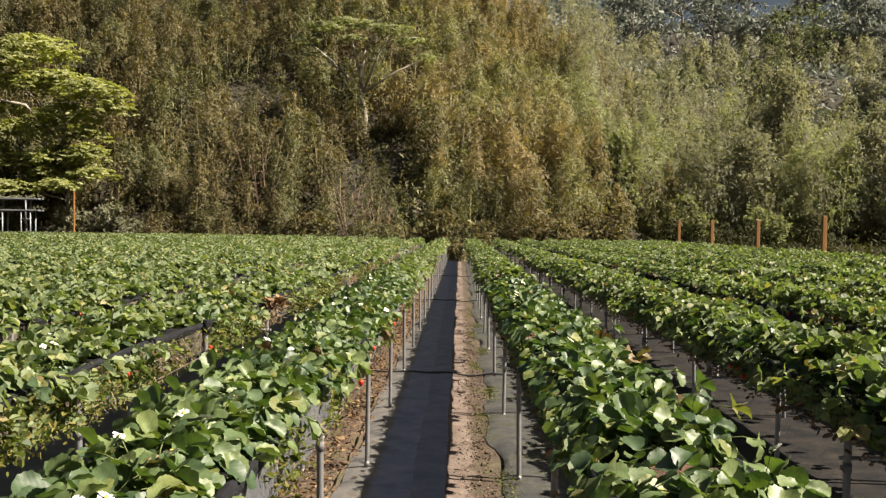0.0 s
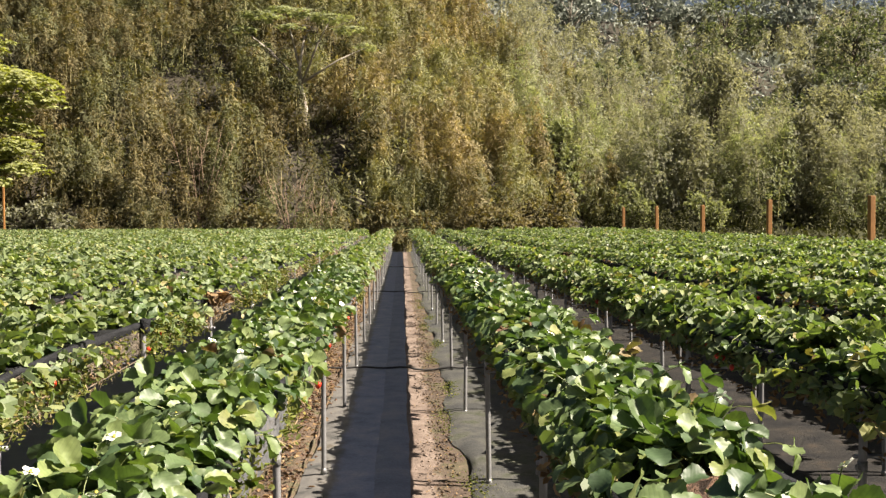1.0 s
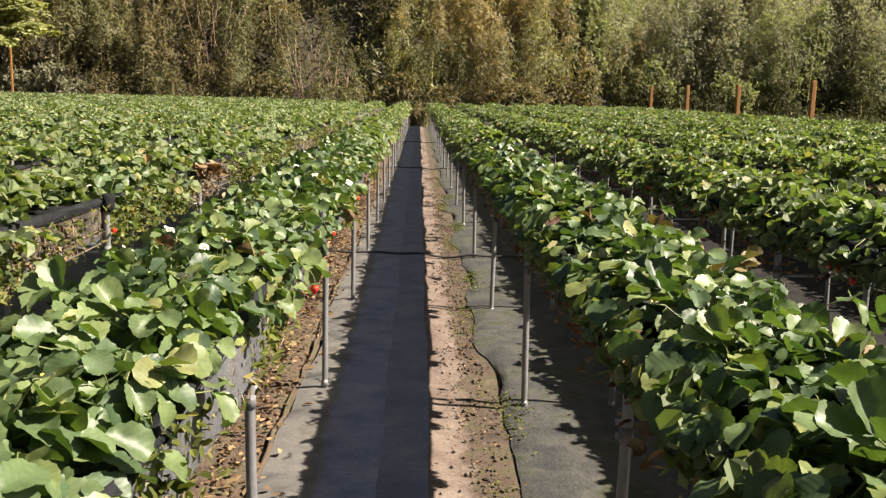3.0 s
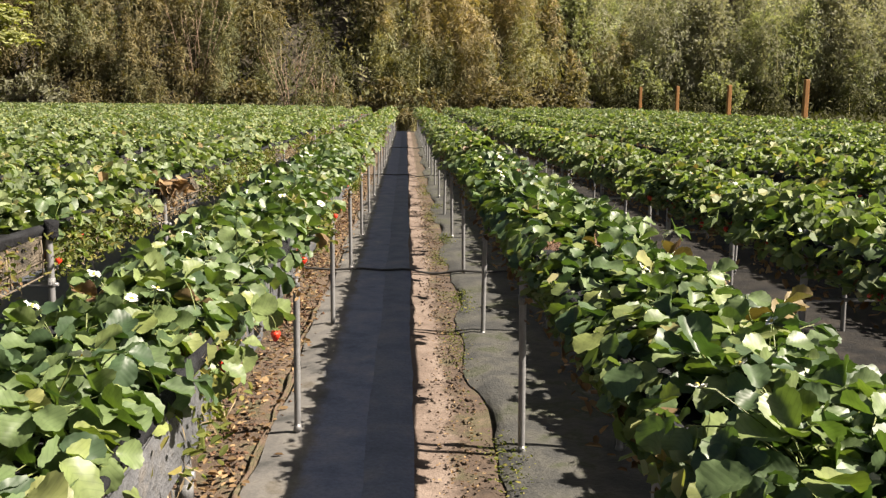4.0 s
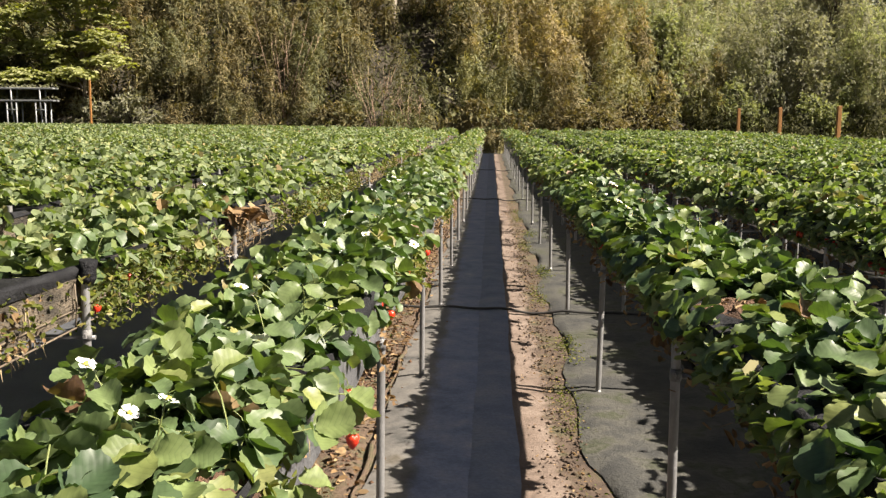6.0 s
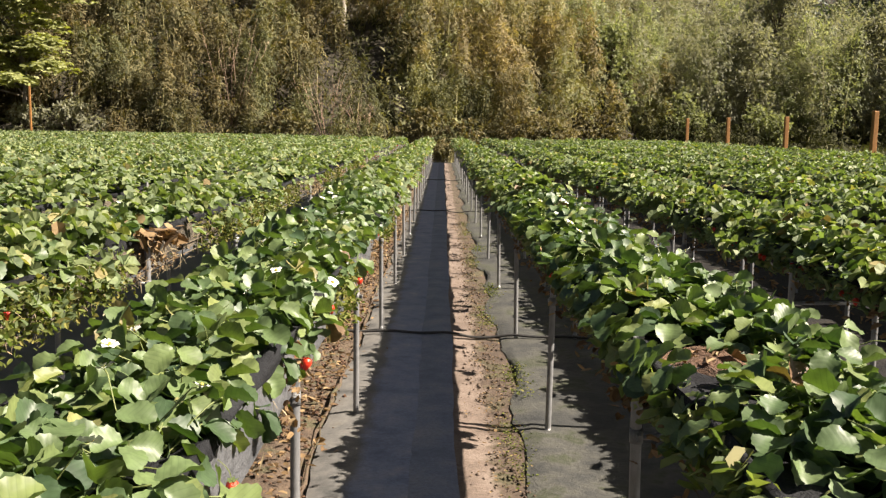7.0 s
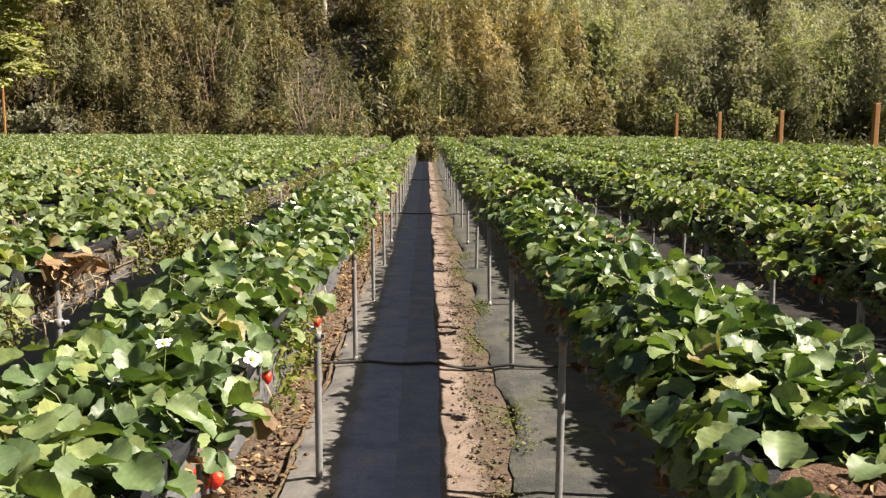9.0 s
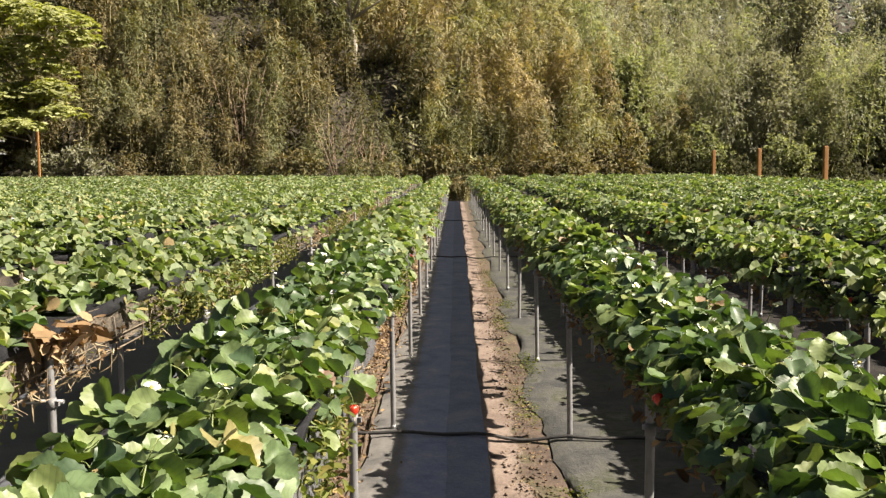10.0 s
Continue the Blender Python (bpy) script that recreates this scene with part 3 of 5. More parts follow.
# ---- strawberry plants ----
def leaflet(length, width, cup, bend, r, m=8):
    """A round leaflet with small teeth as a ring and fan of triangles: corners, faces and texture places, base at the origin, along +y."""
    n = 4 * m
    a = np.linspace(0, 2 * np.pi, n, endpoint=False)
    y = 0.5 - 0.5 * np.cos(a)
    x = 0.5 * np.sign(np.sin(a)) * np.abs(np.sin(a)) ** 0.85 * (0.70 + 0.42 * y)
    tooth = np.where(np.arange(n) % 2 == 0, 0.965, 1.03) + r.normal(0, 0.010, n)
    tooth[0] = 1
    ox, oy = x * tooth, 0.52 + (y - 0.52) * tooth
    ix, iy = x[::4] * 0.55, 0.52 + (y[::4] - 0.52) * 0.58
    px, py = np.r_[ox, ix, 0], np.r_[oy, iy, 0.52]
    wave = 0.08 * np.sin(a * 3 + r.uniform(0, 6)) + 0.05 * np.sin(a * 7 + r.uniform(0, 6))
    z = cup * np.abs(px * 2) ** 1.1 - bend * py ** 2 + np.r_[wave, r.normal(0, 0.02, m), -0.02]
    v = np.stack([px * width, py * length, z * width * 0.5], -1)
    f = []
    for k in range(m):
        o = [(4 * k + q) % n for q in range(5)]
        i0, i1 = n + k, n + (k + 1) % m
        f += [(o[0], i0, o[1]), (o[1], i0, o[2]), (o[2], i0, i1), (o[2], i1, o[3]), (o[3], i1, o[4]), (i0, n + m, i1)]
    uv = np.stack([px * 2, py * 2.2 - np.abs(px) * 1.5], -1)
    return v, np.array(f)[:, ::-1], uv


def leaf_mesh(r, reach, height, size, droop):
    """A strawberry leaf: three toothed leaflets on a stalk that leaves the crown at the origin towards +y."""
    n = 5
    s = np.linspace(0, 1, n)
    stalk = np.stack([0.01 * np.sin(s * 3), reach * s ** 1.25, height * (1 - (1 - s) ** 1.7)], -1)
    vs, fs, uvs, idx, o = [], [], [], [], 0
    rad = 0.0017
    ring = np.array([(rad, 0), (-rad * 0.5, rad * 0.87), (-rad * 0.5, -rad * 0.87)])
    sv = np.concatenate([p + np.stack([ring[:, 0], np.zeros(3), ring[:, 1]], -1) for p in stalk])
    sf = np.array([q for i in range(n - 1) for j in range(3) for q in ((i * 3 + j, i * 3 + (j + 1) % 3, i * 3 + 3 + (j + 1) % 3), (i * 3 + j, i * 3 + 3 + (j + 1) % 3, i * 3 + 3 + j))])
    vs.append(sv)
    fs.append(sf)
    uvs.append(np.zeros((len(sv), 2)))
    idx += [1] * len(sf)
    o = len(sv)
    for k, ang in enumerate((0, 70, -70)):
        sz = size * (1.0 if k == 0 else 0.92) * r.uniform(0.92, 1.08)
        v, f, uv = leaflet(sz, sz * r.uniform(0.92, 1.06), r.uniform(0.2, 1.0), r.uniform(-0.35, 0.75), r)
        m = np.array(pose(0, 0, 0, r.uniform(-38, 30) - droop, r.uniform(-34, 34) + (18 if k == 1 else -18 if k == 2 else 0) * 0.6, ang + r.uniform(-10, 10)).to_3x3())
        v = v @ m.T + stalk[-1] + m @ np.array([0, 0.006, 0])
        vs.append(v)
        fs.append(f + o)
        uvs.append(uv)
        idx += [0] * len(f)
        o += len(v)
    return mesh_np("leaf", np.concatenate(vs), np.concatenate(fs), [M_LEAF, M_STEM], idx, np.concatenate(uvs), True)


_r = np.random.default_rng(21)
LEAVES = [leaf_mesh(_r, _r.uniform(0.03, 0.15), _r.uniform(0.04, 0.14), _r.uniform(0.054, 0.078), _r.uniform(-14, 26)) for _ in range(24)]


def flower_mesh():
    vs, fs, idx = [], [], []
    o = 0
    for k in range(5):
        a = np.radians(72 * k)
        m = np.array([[np.cos(a), -np.sin(a)], [np.sin(a), np.cos(a)]])
        p = np.array([(0, 0.003), (-0.006, 0.008), (-0.0075, 0.0145), (0, 0.018), (0.0075, 0.0145), (0.006, 0.008)])
        z = np.array([0, 0.002, 0.005, 0.002, 0.005, 0.002]) + 0.0015 * math.sin(k * 2.5)
        v = np.concatenate([p @ m.T, z[:, None]], 1)
        vs.append(v)
        fs += [(o, o + 5, o + 4, o + 3), (o, o + 3, o + 2, o + 1)]
        idx += [0, 0]
        o += 6
    ring = [(0.0045 * math.cos(q), 0.0045 * math.sin(q)) for q in np.linspace(0, 2 * np.pi, 7)[:-1]]
    vs.append(np.array([(*p, 0.002) for p in ring] + [(p[0] * 0.5, p[1] * 0.5, 0.007) for p in ring]))
    fs += [(o + i, o + (i + 1) % 6, o + 6 + (i + 1) % 6, o + 6 + i) for i in range(6)] + [(o + 6, o + 7, o + 8, o + 9), (o + 9, o + 10, o + 11, o + 6)]
    idx += [1] * 8
    return mesh_np("flower", np.concatenate(vs), np.array(fs), [M_PETAL, M_PISTIL], idx, smooth=True)


def berry_mesh():
    """A hanging conical berry with a small green calyx."""
    prof = [(0.004, 0.0), (0.0125, -0.004), (0.0155, -0.012), (0.0135, -0.022), (0.008, -0.032), (0.002, -0.038)]
    n = 9
    v = [(a * math.cos(2 * math.pi * k / n), a * math.sin(2 * math.pi * k / n), z) for a, z in prof for k in range(n)]
    f = [(i * n + k, i * n + (k + 1) % n, (i + 1) * n + (k + 1) % n, (i + 1) * n + k) for i in range(len(prof) - 1) for k in range(n)]
    idx = [0] * len(f)
    o = len(v)
    for k in range(6):
        a = math.radians(60 * k)
        c, s = math.cos(a), math.sin(a)
        v += [(0, 0, 0.002), (0.009 * c - 0.004 * s, 0.009 * s + 0.004 * c, 0.001), (0.017 * c, 0.017 * s, 0.003), (0.009 * c + 0.004 * s, 0.009 * s - 0.004 * c, 0.001)]
        f.append((o, o + 1, o + 2, o + 3))
        idx.append(1)
        o += 4
    for i in range(4):
        s0, s1 = i / 4, (i + 1) / 4
        for s in (s0, s1):
            v += [(-0.05 * s ** 2 - 0.0012, 0, 0.002 + 0.075 * s), (-0.05 * s ** 2 + 0.0012, 0.0005, 0.002 + 0.075 * s)]
        f.append((o, o + 1, o + 3, o + 2))
        idx.append(2)
        o += 4
    return mesh_np("berry", v, f, [M_BERRY, M_LEAF, M_STEM], idx, smooth=True)


FLOWER, BERRY = flower_mesh(), berry_mesh()


def plant(r, lean):
    """A plant at the origin: crown of leaves, some flowers, berries hanging towards lean (-1 or 1 on x)."""
    base = new("strawberry_plant")
    tagged(base, "leafy green strawberry plant growing in a raised trough", "plant", "strawberry plants in the near beds")
    for k in range(int(r.integers(20, 25))):
        lf = part("leaf", LEAVES[int(r.integers(len(LEAVES)))], None, base)
        s = r.uniform(0.75, 1.06)
        lf.matrix_local = pose(r.normal(0, 0.03), r.normal(0, 0.03), 0, r.uniform(-30, 16), r.uniform(-20, 20), k * 137.5 + r.uniform(-25, 25)) @ Matrix.Scale(s, 4)
    for k in range(int(r.choice([0, 0, 0, 1, 1, 2]))):
        fl = part("flower", FLOWER, None, base)
        fx, fy, fz = r.normal(lean * 0.05, 0.09), r.normal(0, 0.09), r.uniform(0.11, 0.18)
        fl.matrix_local = pose(fx, fy, fz, r.uniform(-45, 25), r.uniform(-35, 35), r.uniform(0, 360)) @ Matrix.Scale(r.uniform(0.8, 1.1), 4)
        part("flower_stalk", tube([(0, 0, 0.01), (fx * 0.4, fy * 0.4, fz * 0.6), (fx * 0.85, fy * 0.85, fz * 0.98), (fx, fy, fz - 0.001)], 0.0014, 4), M_STEM, base, "thin green stalk")
    for k in range(int(r.integers(1, 4)) if lean < 0 else 0):
        ex, ey = -r.uniform(0.10, 0.20), r.normal(0, 0.09)
        part("runner", tube([(0, 0, 0.02), (ex * 0.5, ey * 0.5, 0.075), (ex * 0.9, ey, 0.05), (ex * 1.05, ey * 1.15, 0.015)], 0.0018, 4), M_RUNNER, base, "yellow-green runner")
    for k in range(int(r.choice([0, 0, 0, 0, 0, 1, 2] if lean > 0 else [0, 1, 1, 2, 3]))):
        be = part("berry", BERRY, None, base, "red ripe strawberry")
        be.matrix_local = pose(lean * r.uniform(0.15, 0.19), r.normal(0, 0.08), r.uniform(-0.07, 0.0), r.uniform(-12, 12), r.uniform(-12, 12), (0 if lean > 0 else 180) + r.uniform(-40, 40)) @ Matrix.Scale(r.uniform(0.65, 0.95), 4)
    return base


# bare places in the near beds: x, y, radius
BARE = [(0.66, 2.28, 0.15), (0.58, 5.10, 0.16), (-0.47, 3.8, 0.07)]


def bare_soil(x, y, rad, seed):
    """A low crumbly mound of growing soil showing between plants."""
    r = np.random.default_rng(seed)
    rings, n = 6, 18
    v = [(0, 0, 0.03)]
    for i in range(1, rings):
        q = i / (rings - 1)
        for k in range(n):
            a = 2 * np.pi * k / n
            d = rad * q * (1 + 0.12 * np.sin(3 * a + seed))
            v.append((np.clip(d * np.cos(a), -0.15, 0.15), d * np.sin(a) * 1.3, 0.032 * (1 - q ** 2) + r.normal(0, 0.006) * (q < 1)))
    bm = bmesh.new()
    vs = [bm.verts.new(p) for p in v]
    for k in range(n):
        bm.faces.new((vs[0], vs[1 + k], vs[1 + (k + 1) % n]))
    for i in range(rings - 2):
        for k in range(n):
            a, b = 1 + i * n + k, 1 + i * n + (k + 1) % n
            bm.faces.new((vs[a], vs[a + n], vs[b + n], vs[b]))
    ob = part("bare_soil", bm, M_SOIL)
    ob.location = (x, y, 0.808)
    tagged(ob, "crumbly brown soil showing between strawberry plants", "soil", kind="stuff")


for _k, (_x, _y, _q) in enumerate(BARE):
    bare_soil(_x, _y, _q, 3 + _k)
NEAR_Y = (0.9, 9.8)


def bare_rim(y):
    """Stretches of the second bed where no leaves hide the rolled film on its sunny rim."""
    return (4.8 < y < 5.45) | (7.2 < y < 8.0) | (11.2 < y < 11.8)



_r = np.random.default_rng(5)
KINDS = {s: [plant(_r, s) for _ in range(7)] for s in (-1, 1)}
_used = {id(o): False for s in KINDS for o in KINDS[s]}
for x, k, side in ROWS:
    if k > 1:
        continue
    step = 0.155 if k == 0 else 0.24
    n = 0
    y = NEAR_Y[0] if k == 0 else 2.2
    while y < (NEAR_Y[1] if k == 0 else 8.4):
        lean = 1 if n % 2 else -1
        src = KINDS[lean][int(_r.integers(7))]
        if k == 1 and side < 0 and lean > 0 and bare_rim(y):
            y += step
            n += 1
            continue
        off, tip = {(1, -1): (-0.01, (-9, 3)), (1, 1): (0.08, (-15, -3)), (-1, -1): (-0.042, (0, 12)), (-1, 1): (0.05, (-2, 11))}[(side, lean)]
        m = pose(x + off + _r.normal(0, 0.025), y + _r.normal(0, 0.02), 0.795, float(_r.uniform(-10, 10)), lean * float(_r.uniform(*tip)), 0)
        if any(math.hypot(m.translation.x - bx, m.translation.y - by) < bq for bx, by, bq in BARE):
            y += step
            n += 1
            continue
        if not _used[id(src)]:
            src.matrix_basis = m
            _used[id(src)] = True
        else:
            copy_thing(src, m @ Matrix.Rotation(radians(float(_r.uniform(-14, 14))), 4, "Z"))
        n += 1
        y += step


def fruiting_plant(x, y, count, seed):
    """A plant whose berries hang in a bunch over the sunny rim."""
    r = np.random.default_rng(seed)
    base = plant(r, 1)
    tagged(base, "strawberry plant with a bunch of ripe berries over the rim")
    for k in range(count):
        be = part("berry", BERRY, None, base, "red ripe strawberry")
        be.matrix_local = pose(0.085 + r.normal(0, 0.012), 0.035 * (k - count / 2) + r.normal(0, 0.012), r.uniform(-0.075, 0.0), r.uniform(-12, 12), r.uniform(-12, 12), r.uniform(-40, 40)) @ Matrix.Scale(r.uniform(0.8, 1.05), 4)
    base.matrix_basis = pose(x, y, 0.795, 0, 12, 0)


fruiting_plant(-1.55, 5.74, 5, 801)
fruiting_plant(-0.50, 3.95, 3, 802)
fruiting_plant(-0.51, 5.50, 3, 803)


def canopy(x, y0, y1, k, dens, seed, half=0.255, size=1.0):
    """The leaf mass of a bed beyond the plants that stand singly: folded leaflets in a loose dome, some flowers and fruit."""
    r = np.random.default_rng(seed)
    out, flowers = [], []
    y = y0
    while y < y1:
        ln = min(2.0, y1 - y)
        d = math.hypot(x, y + 1 - 2.0)
        n = int(ln * dens(d))
        grow = 0.86 if d < 10 else 0.92 if d < 18 else 1.12 if d < 30 else 1.4
        n = n // 3
        yy = r.uniform(y, y + ln, n)
        swell = 1 + 0.12 * np.sin(yy * 3.3 + x) + 0.10 * np.sin(yy * 7.1 + x * 3)
        u = np.clip(r.normal(0, 0.50, n), -1.15, 1.15)
        if k == 1 and x < 0:
            off = np.array([bool(bare_rim(q)) for q in yy]) & (u > 0.30)
            u = np.where(off, -u, u)
        xx = u * half * swell
        lift = np.sqrt(np.maximum(0, 1 - (u / 1.25) ** 2))
        depth = r.uniform(0, 1, n) ** 1.6
        zz = 0.795 - 0.05 * np.maximum(0, np.abs(u) - 0.75) / 0.4 + 0.150 * lift * swell * (1 - 0.75 * depth) + r.normal(0, 0.016, n)
        c = np.stack([x + xx, yy, zz], -1)
        nor = unit(np.stack([u * 0.55, np.zeros(n), np.ones(n)], -1) + r.normal(0, 0.40, (n, 3)))
        al = unit(np.stack([u * 0.5, np.zeros(n), -0.25 * np.abs(u)], -1) + r.normal(0, 0.7, (n, 3)) * np.array([1, 1, 0.35]))
        al = unit(al - nor * np.sum(al * nor, 1, keepdims=True))
        cross = np.cross(nor, al)
        L = r.uniform(0.050, 0.082, n) * grow * size
        for ang in (0, 1.3, -1.3):
            way = al * math.cos(ang) + cross * math.sin(ang)
            tilt = nor + 0.35 * way * r.normal(0.3, 0.5, (n, 1)) + r.normal(0, 0.15, (n, 3))
            out.append(leaf_cloud(c + way * L[:, None] * 0.5, way, tilt, L, L * r.uniform(0.85, 1.05, n), r.uniform(0.05, 0.45, n), TOOTH_SHAPE if d < 8 and y > 0 else LEAF_SHAPE if d < 13 and y > 0 else KITE_SHAPE))
        nf = int(ln * (1.7 if d < 12 else 1.2 if d < 22 else 0.7))
        fu = r.uniform(-1, 1, nf)
        fc = np.stack([x + fu * 0.21, r.uniform(y, y + ln, nf), 0.81 + 0.14 * np.sqrt(1 - (fu / 1.2) ** 2)], -1)
        fl = r.uniform(0.018, 0.027, nf) * (1 if d < 15 else 1.1)
        flowers.append(leaf_cloud(fc, r.normal(0, 1, (nf, 3)) * (1, 1, 0.2), r.normal(0, 0.4, (nf, 3)) + (0, 0, 1), fl, fl, 0.1))
        y += ln
    v1, f1 = join_np(out)
    v2, f2 = join_np(flowers)
    r2 = np.random.default_rng(seed + 1)
    nb = int((y1 - y0) * 0.7)
    s = np.where(r2.uniform(0, 1, nb) < 0.5, -1, 1)
    bc = np.stack([x + s * r2.uniform(0.19, 0.25, nb), r2.uniform(y0, y1, nb), r2.uniform(0.72, 0.82, nb)], -1)
    oct_v = np.array([(0.6, 0, 0.35), (0, 0.6, 0.35), (-0.6, 0, 0.35), (0, -0.6, 0.35), (0.75, 0, 0.1), (0, 0.75, 0.1), (-0.75, 0, 0.1), (0, -0.75, 0.1), (0.2, 0, -0.9), (0, 0.2, -0.9), (-0.2, 0, -0.9), (0, -0.2, -0.9)]) * 0.018
    v3 = (bc[:, None] + oct_v[None] * r2.uniform(0.8, 1.2, (nb, 1, 1))).reshape(-1, 3)
    q = np.array([(0, 1, 5, 4), (1, 2, 6, 5), (2, 3, 7, 6), (3, 0, 4, 7), (4, 5, 9, 8), (5, 6, 10, 9), (6, 7, 11, 10), (7, 4, 8, 11), (3, 2, 1, 0)])
    f3 = ((np.arange(nb) * 12)[:, None, None] + q[None]).reshape(-1, 4)
    v, f = join_np([(v1, f1), (v2, f2), (v3, f3)])
    idx = np.concatenate([np.zeros(len(f1)), np.ones(len(f2)), np.full(len(f3), 2)])
    ob = new("strawberry_foliage", mesh_np("strawberry_foliage", v, f, [M_LEAF_FAR, M_PETAL, M_BERRY], idx))
    tagged(ob, "dense green strawberry foliage with small white flowers along a raised bed", "plants", "strawberry foliage along the beds", "stuff")


def density(d):
    return 500 if d < 9 else 400 if d < 18 else 240 if d < 30 else 130


for x, k, side in ROWS:
    start = NEAR_Y[1] - 0.1 if k < 1 else 8.3 if k < 2 else max(0.5, abs(x) * 1.7 - 2.0)
    canopy(x, start, end_of(x), k, density, 100 + k * 2 + (side > 0), 0.25 if k == 0 else 0.26 if side > 0 or k == 1 else 0.36)
    canopy(x, -4.8, NEAR_Y[0] if k < 1 else 0.5 if k < 2 else start, k, lambda d: 100, 600 + k * 2 + (side > 0), 0.29, 1.6)
    if k == 1:
        canopy(x, 0.5, 2.2, k, density, 400 + side)
        canopy(x, 2.2, start, k, lambda d: 400, 420 + side, 0.25)


def understory(x, y0, y1, per_m, seed, left, right, rim_low, left_low=0.755):
    """Lower leaves that fill a near bed between the plants, and leaves that hang over its two rims."""
    r = np.random.default_rng(seed)
    shapes = [leaflet(1.0, r.uniform(0.92, 1.06), r.uniform(0.1, 0.8), r.uniform(-0.3, 0.6), r, 7) for _ in range(8)]
    vs, fs, uvs, o = [], [], [], 0
    for k in range(int((y1 - y0) * per_m)):
        y = r.uniform(y0, y1)
        u = r.uniform(-1, 1)
        rim = abs(u) > 0.62
        sx = math.copysign(1, u)
        px = x + (left if u < 0 else right) * abs(u) + r.normal(0, 0.012)
        if any(math.hypot(px - bx, y - by) < bq * 0.9 for bx, by, bq in BARE):
            continue
        pz = 0.835 + 0.035 * r.normal() if not rim else r.uniform(rim_low if u > 0 else left_low, 0.885)
        tilt = r.uniform(-30, 25) if not rim else r.uniform(-75, -15)
        turn = r.uniform(0, 360) if not rim else -90 * sx + r.uniform(-55, 55)
        v, f, uv = shapes[k % 8]
        m = np.array((pose(px, y, pz, tilt, r.uniform(-25, 25), turn) @ Matrix.Scale(r.uniform(0.046, 0.072), 4)))
        vs.append(v @ m[:3, :3].T + m[:3, 3])
        fs.append(f + o)
        uvs.append(uv)
        o += len(v)
    ob = new("strawberry_foliage", mesh_np("strawberry_foliage", np.concatenate(vs), np.concatenate(fs), [M_LEAF_FILL], None, np.concatenate(uvs), True))
    tagged(ob, "lower green strawberry leaves filling the near bed and hanging over its rim", "plants", "strawberry foliage along the beds", "stuff")


understory(0.63, NEAR_Y[0], NEAR_Y[1], 430, 501, -0.222, 0.165, 0.825, 0.79)
understory(-0.63, NEAR_Y[0], NEAR_Y[1], 320, 502, -0.222, 0.195, 0.79)


def litter(name, x, y0, y1, spread, z0, z1, per_m, size, mat, label, seed, patchy=0.0):
    r = np.random.default_rng(seed)
    n = int((y1 - y0) * per_m)
    c = np.stack([x + r.normal(0, spread, n), r.uniform(y0, y1, n), r.uniform(z0, z1, n)], -1)
    if patchy:
        c = c[np.sin(c[:, 1] * 2.1 + seed) + 0.7 * np.sin(c[:, 1] * 4.7 + seed * 2) + r.normal(0, 0.25, n) > patchy]
        n = len(c)
    L = r.uniform(0.5, 1.3, n) * size
    v, f = leaf_cloud(c, r.normal(0, 1, (n, 3)) * (1, 1, 0.8 if z1 > 0.2 else 0.15), r.normal(0, 0.5, (n, 3)) + (0, 0, 1), L, L * r.uniform(0.3, 0.7, n), r.uniform(0, 0.5, n))
    tagged(new(name, mesh_np(name, v, f, [mat])), label, "plant litter", kind="stuff")


for x, k, side in ROWS:
    if k < 2:
        if side < 0:
            litter("dry_leaf_fringe", x + 0.20, 0.5, 24, 0.02, 0.63, 0.79, 260, 0.028, M_DRY, "dry brown leaves hanging on the side of the trough", 35 + k, 0.9 if k == 0 else 0.3)
            litter("trailing_weed", x + 0.21, 0.5, 20, 0.025 if k == 0 else 0.04, 0.62, 0.82, 900, 0.026, M_WEED, "small yellow-green weeds trailing from the trough side", 45 + k, 0.7 if k == 0 else 0.3)
        else:
            litter("hanging_leaves", x - 0.205, 0.5, 20, 0.016, 0.71, 0.835, 340, 0.048, M_LEAF_FAR, "dark green leaves hanging over the shaded side of the trough", 31 + k)
            litter("dry_leaf_fringe", x - 0.20, 0.5, 20, 0.025, 0.63, 0.78, 90, 0.035, M_DRY, "dry brown leaves hanging on the side of the trough", 33 + k)
def straw(x, y0, y1, per_m, seed):
    """Thin dry blades that hang in a fringe below the trough."""
    r = np.random.default_rng(seed)
    n = int((y1 - y0) * per_m)
    c = np.stack([x + r.normal(0, 0.012, n), r.uniform(y0, y1, n), r.uniform(0.61, 0.75, n)], -1)
    c = c[np.sin(c[:, 1] * 1.9 + 0.6) + 0.6 * np.sin(c[:, 1] * 5.3) + r.normal(0, 0.4, n) > -0.2]
    n = len(c)
    v, f = leaf_cloud(c, r.normal(0, 0.5, (n, 3)) + np.array([0.1, 0, -0.8]), r.normal(0, 0.4, (n, 3)) + np.array([1, 0, 0.3]), r.uniform(0.03, 0.09, n), r.uniform(0.003, 0.007, n), 0.2, BLADE_SHAPE)
    tagged(new("straw_fringe", mesh_np("straw_fringe", v, f, [M_STRAW])), "pale dry straw hanging below the trough side", "plant litter", kind="stuff")


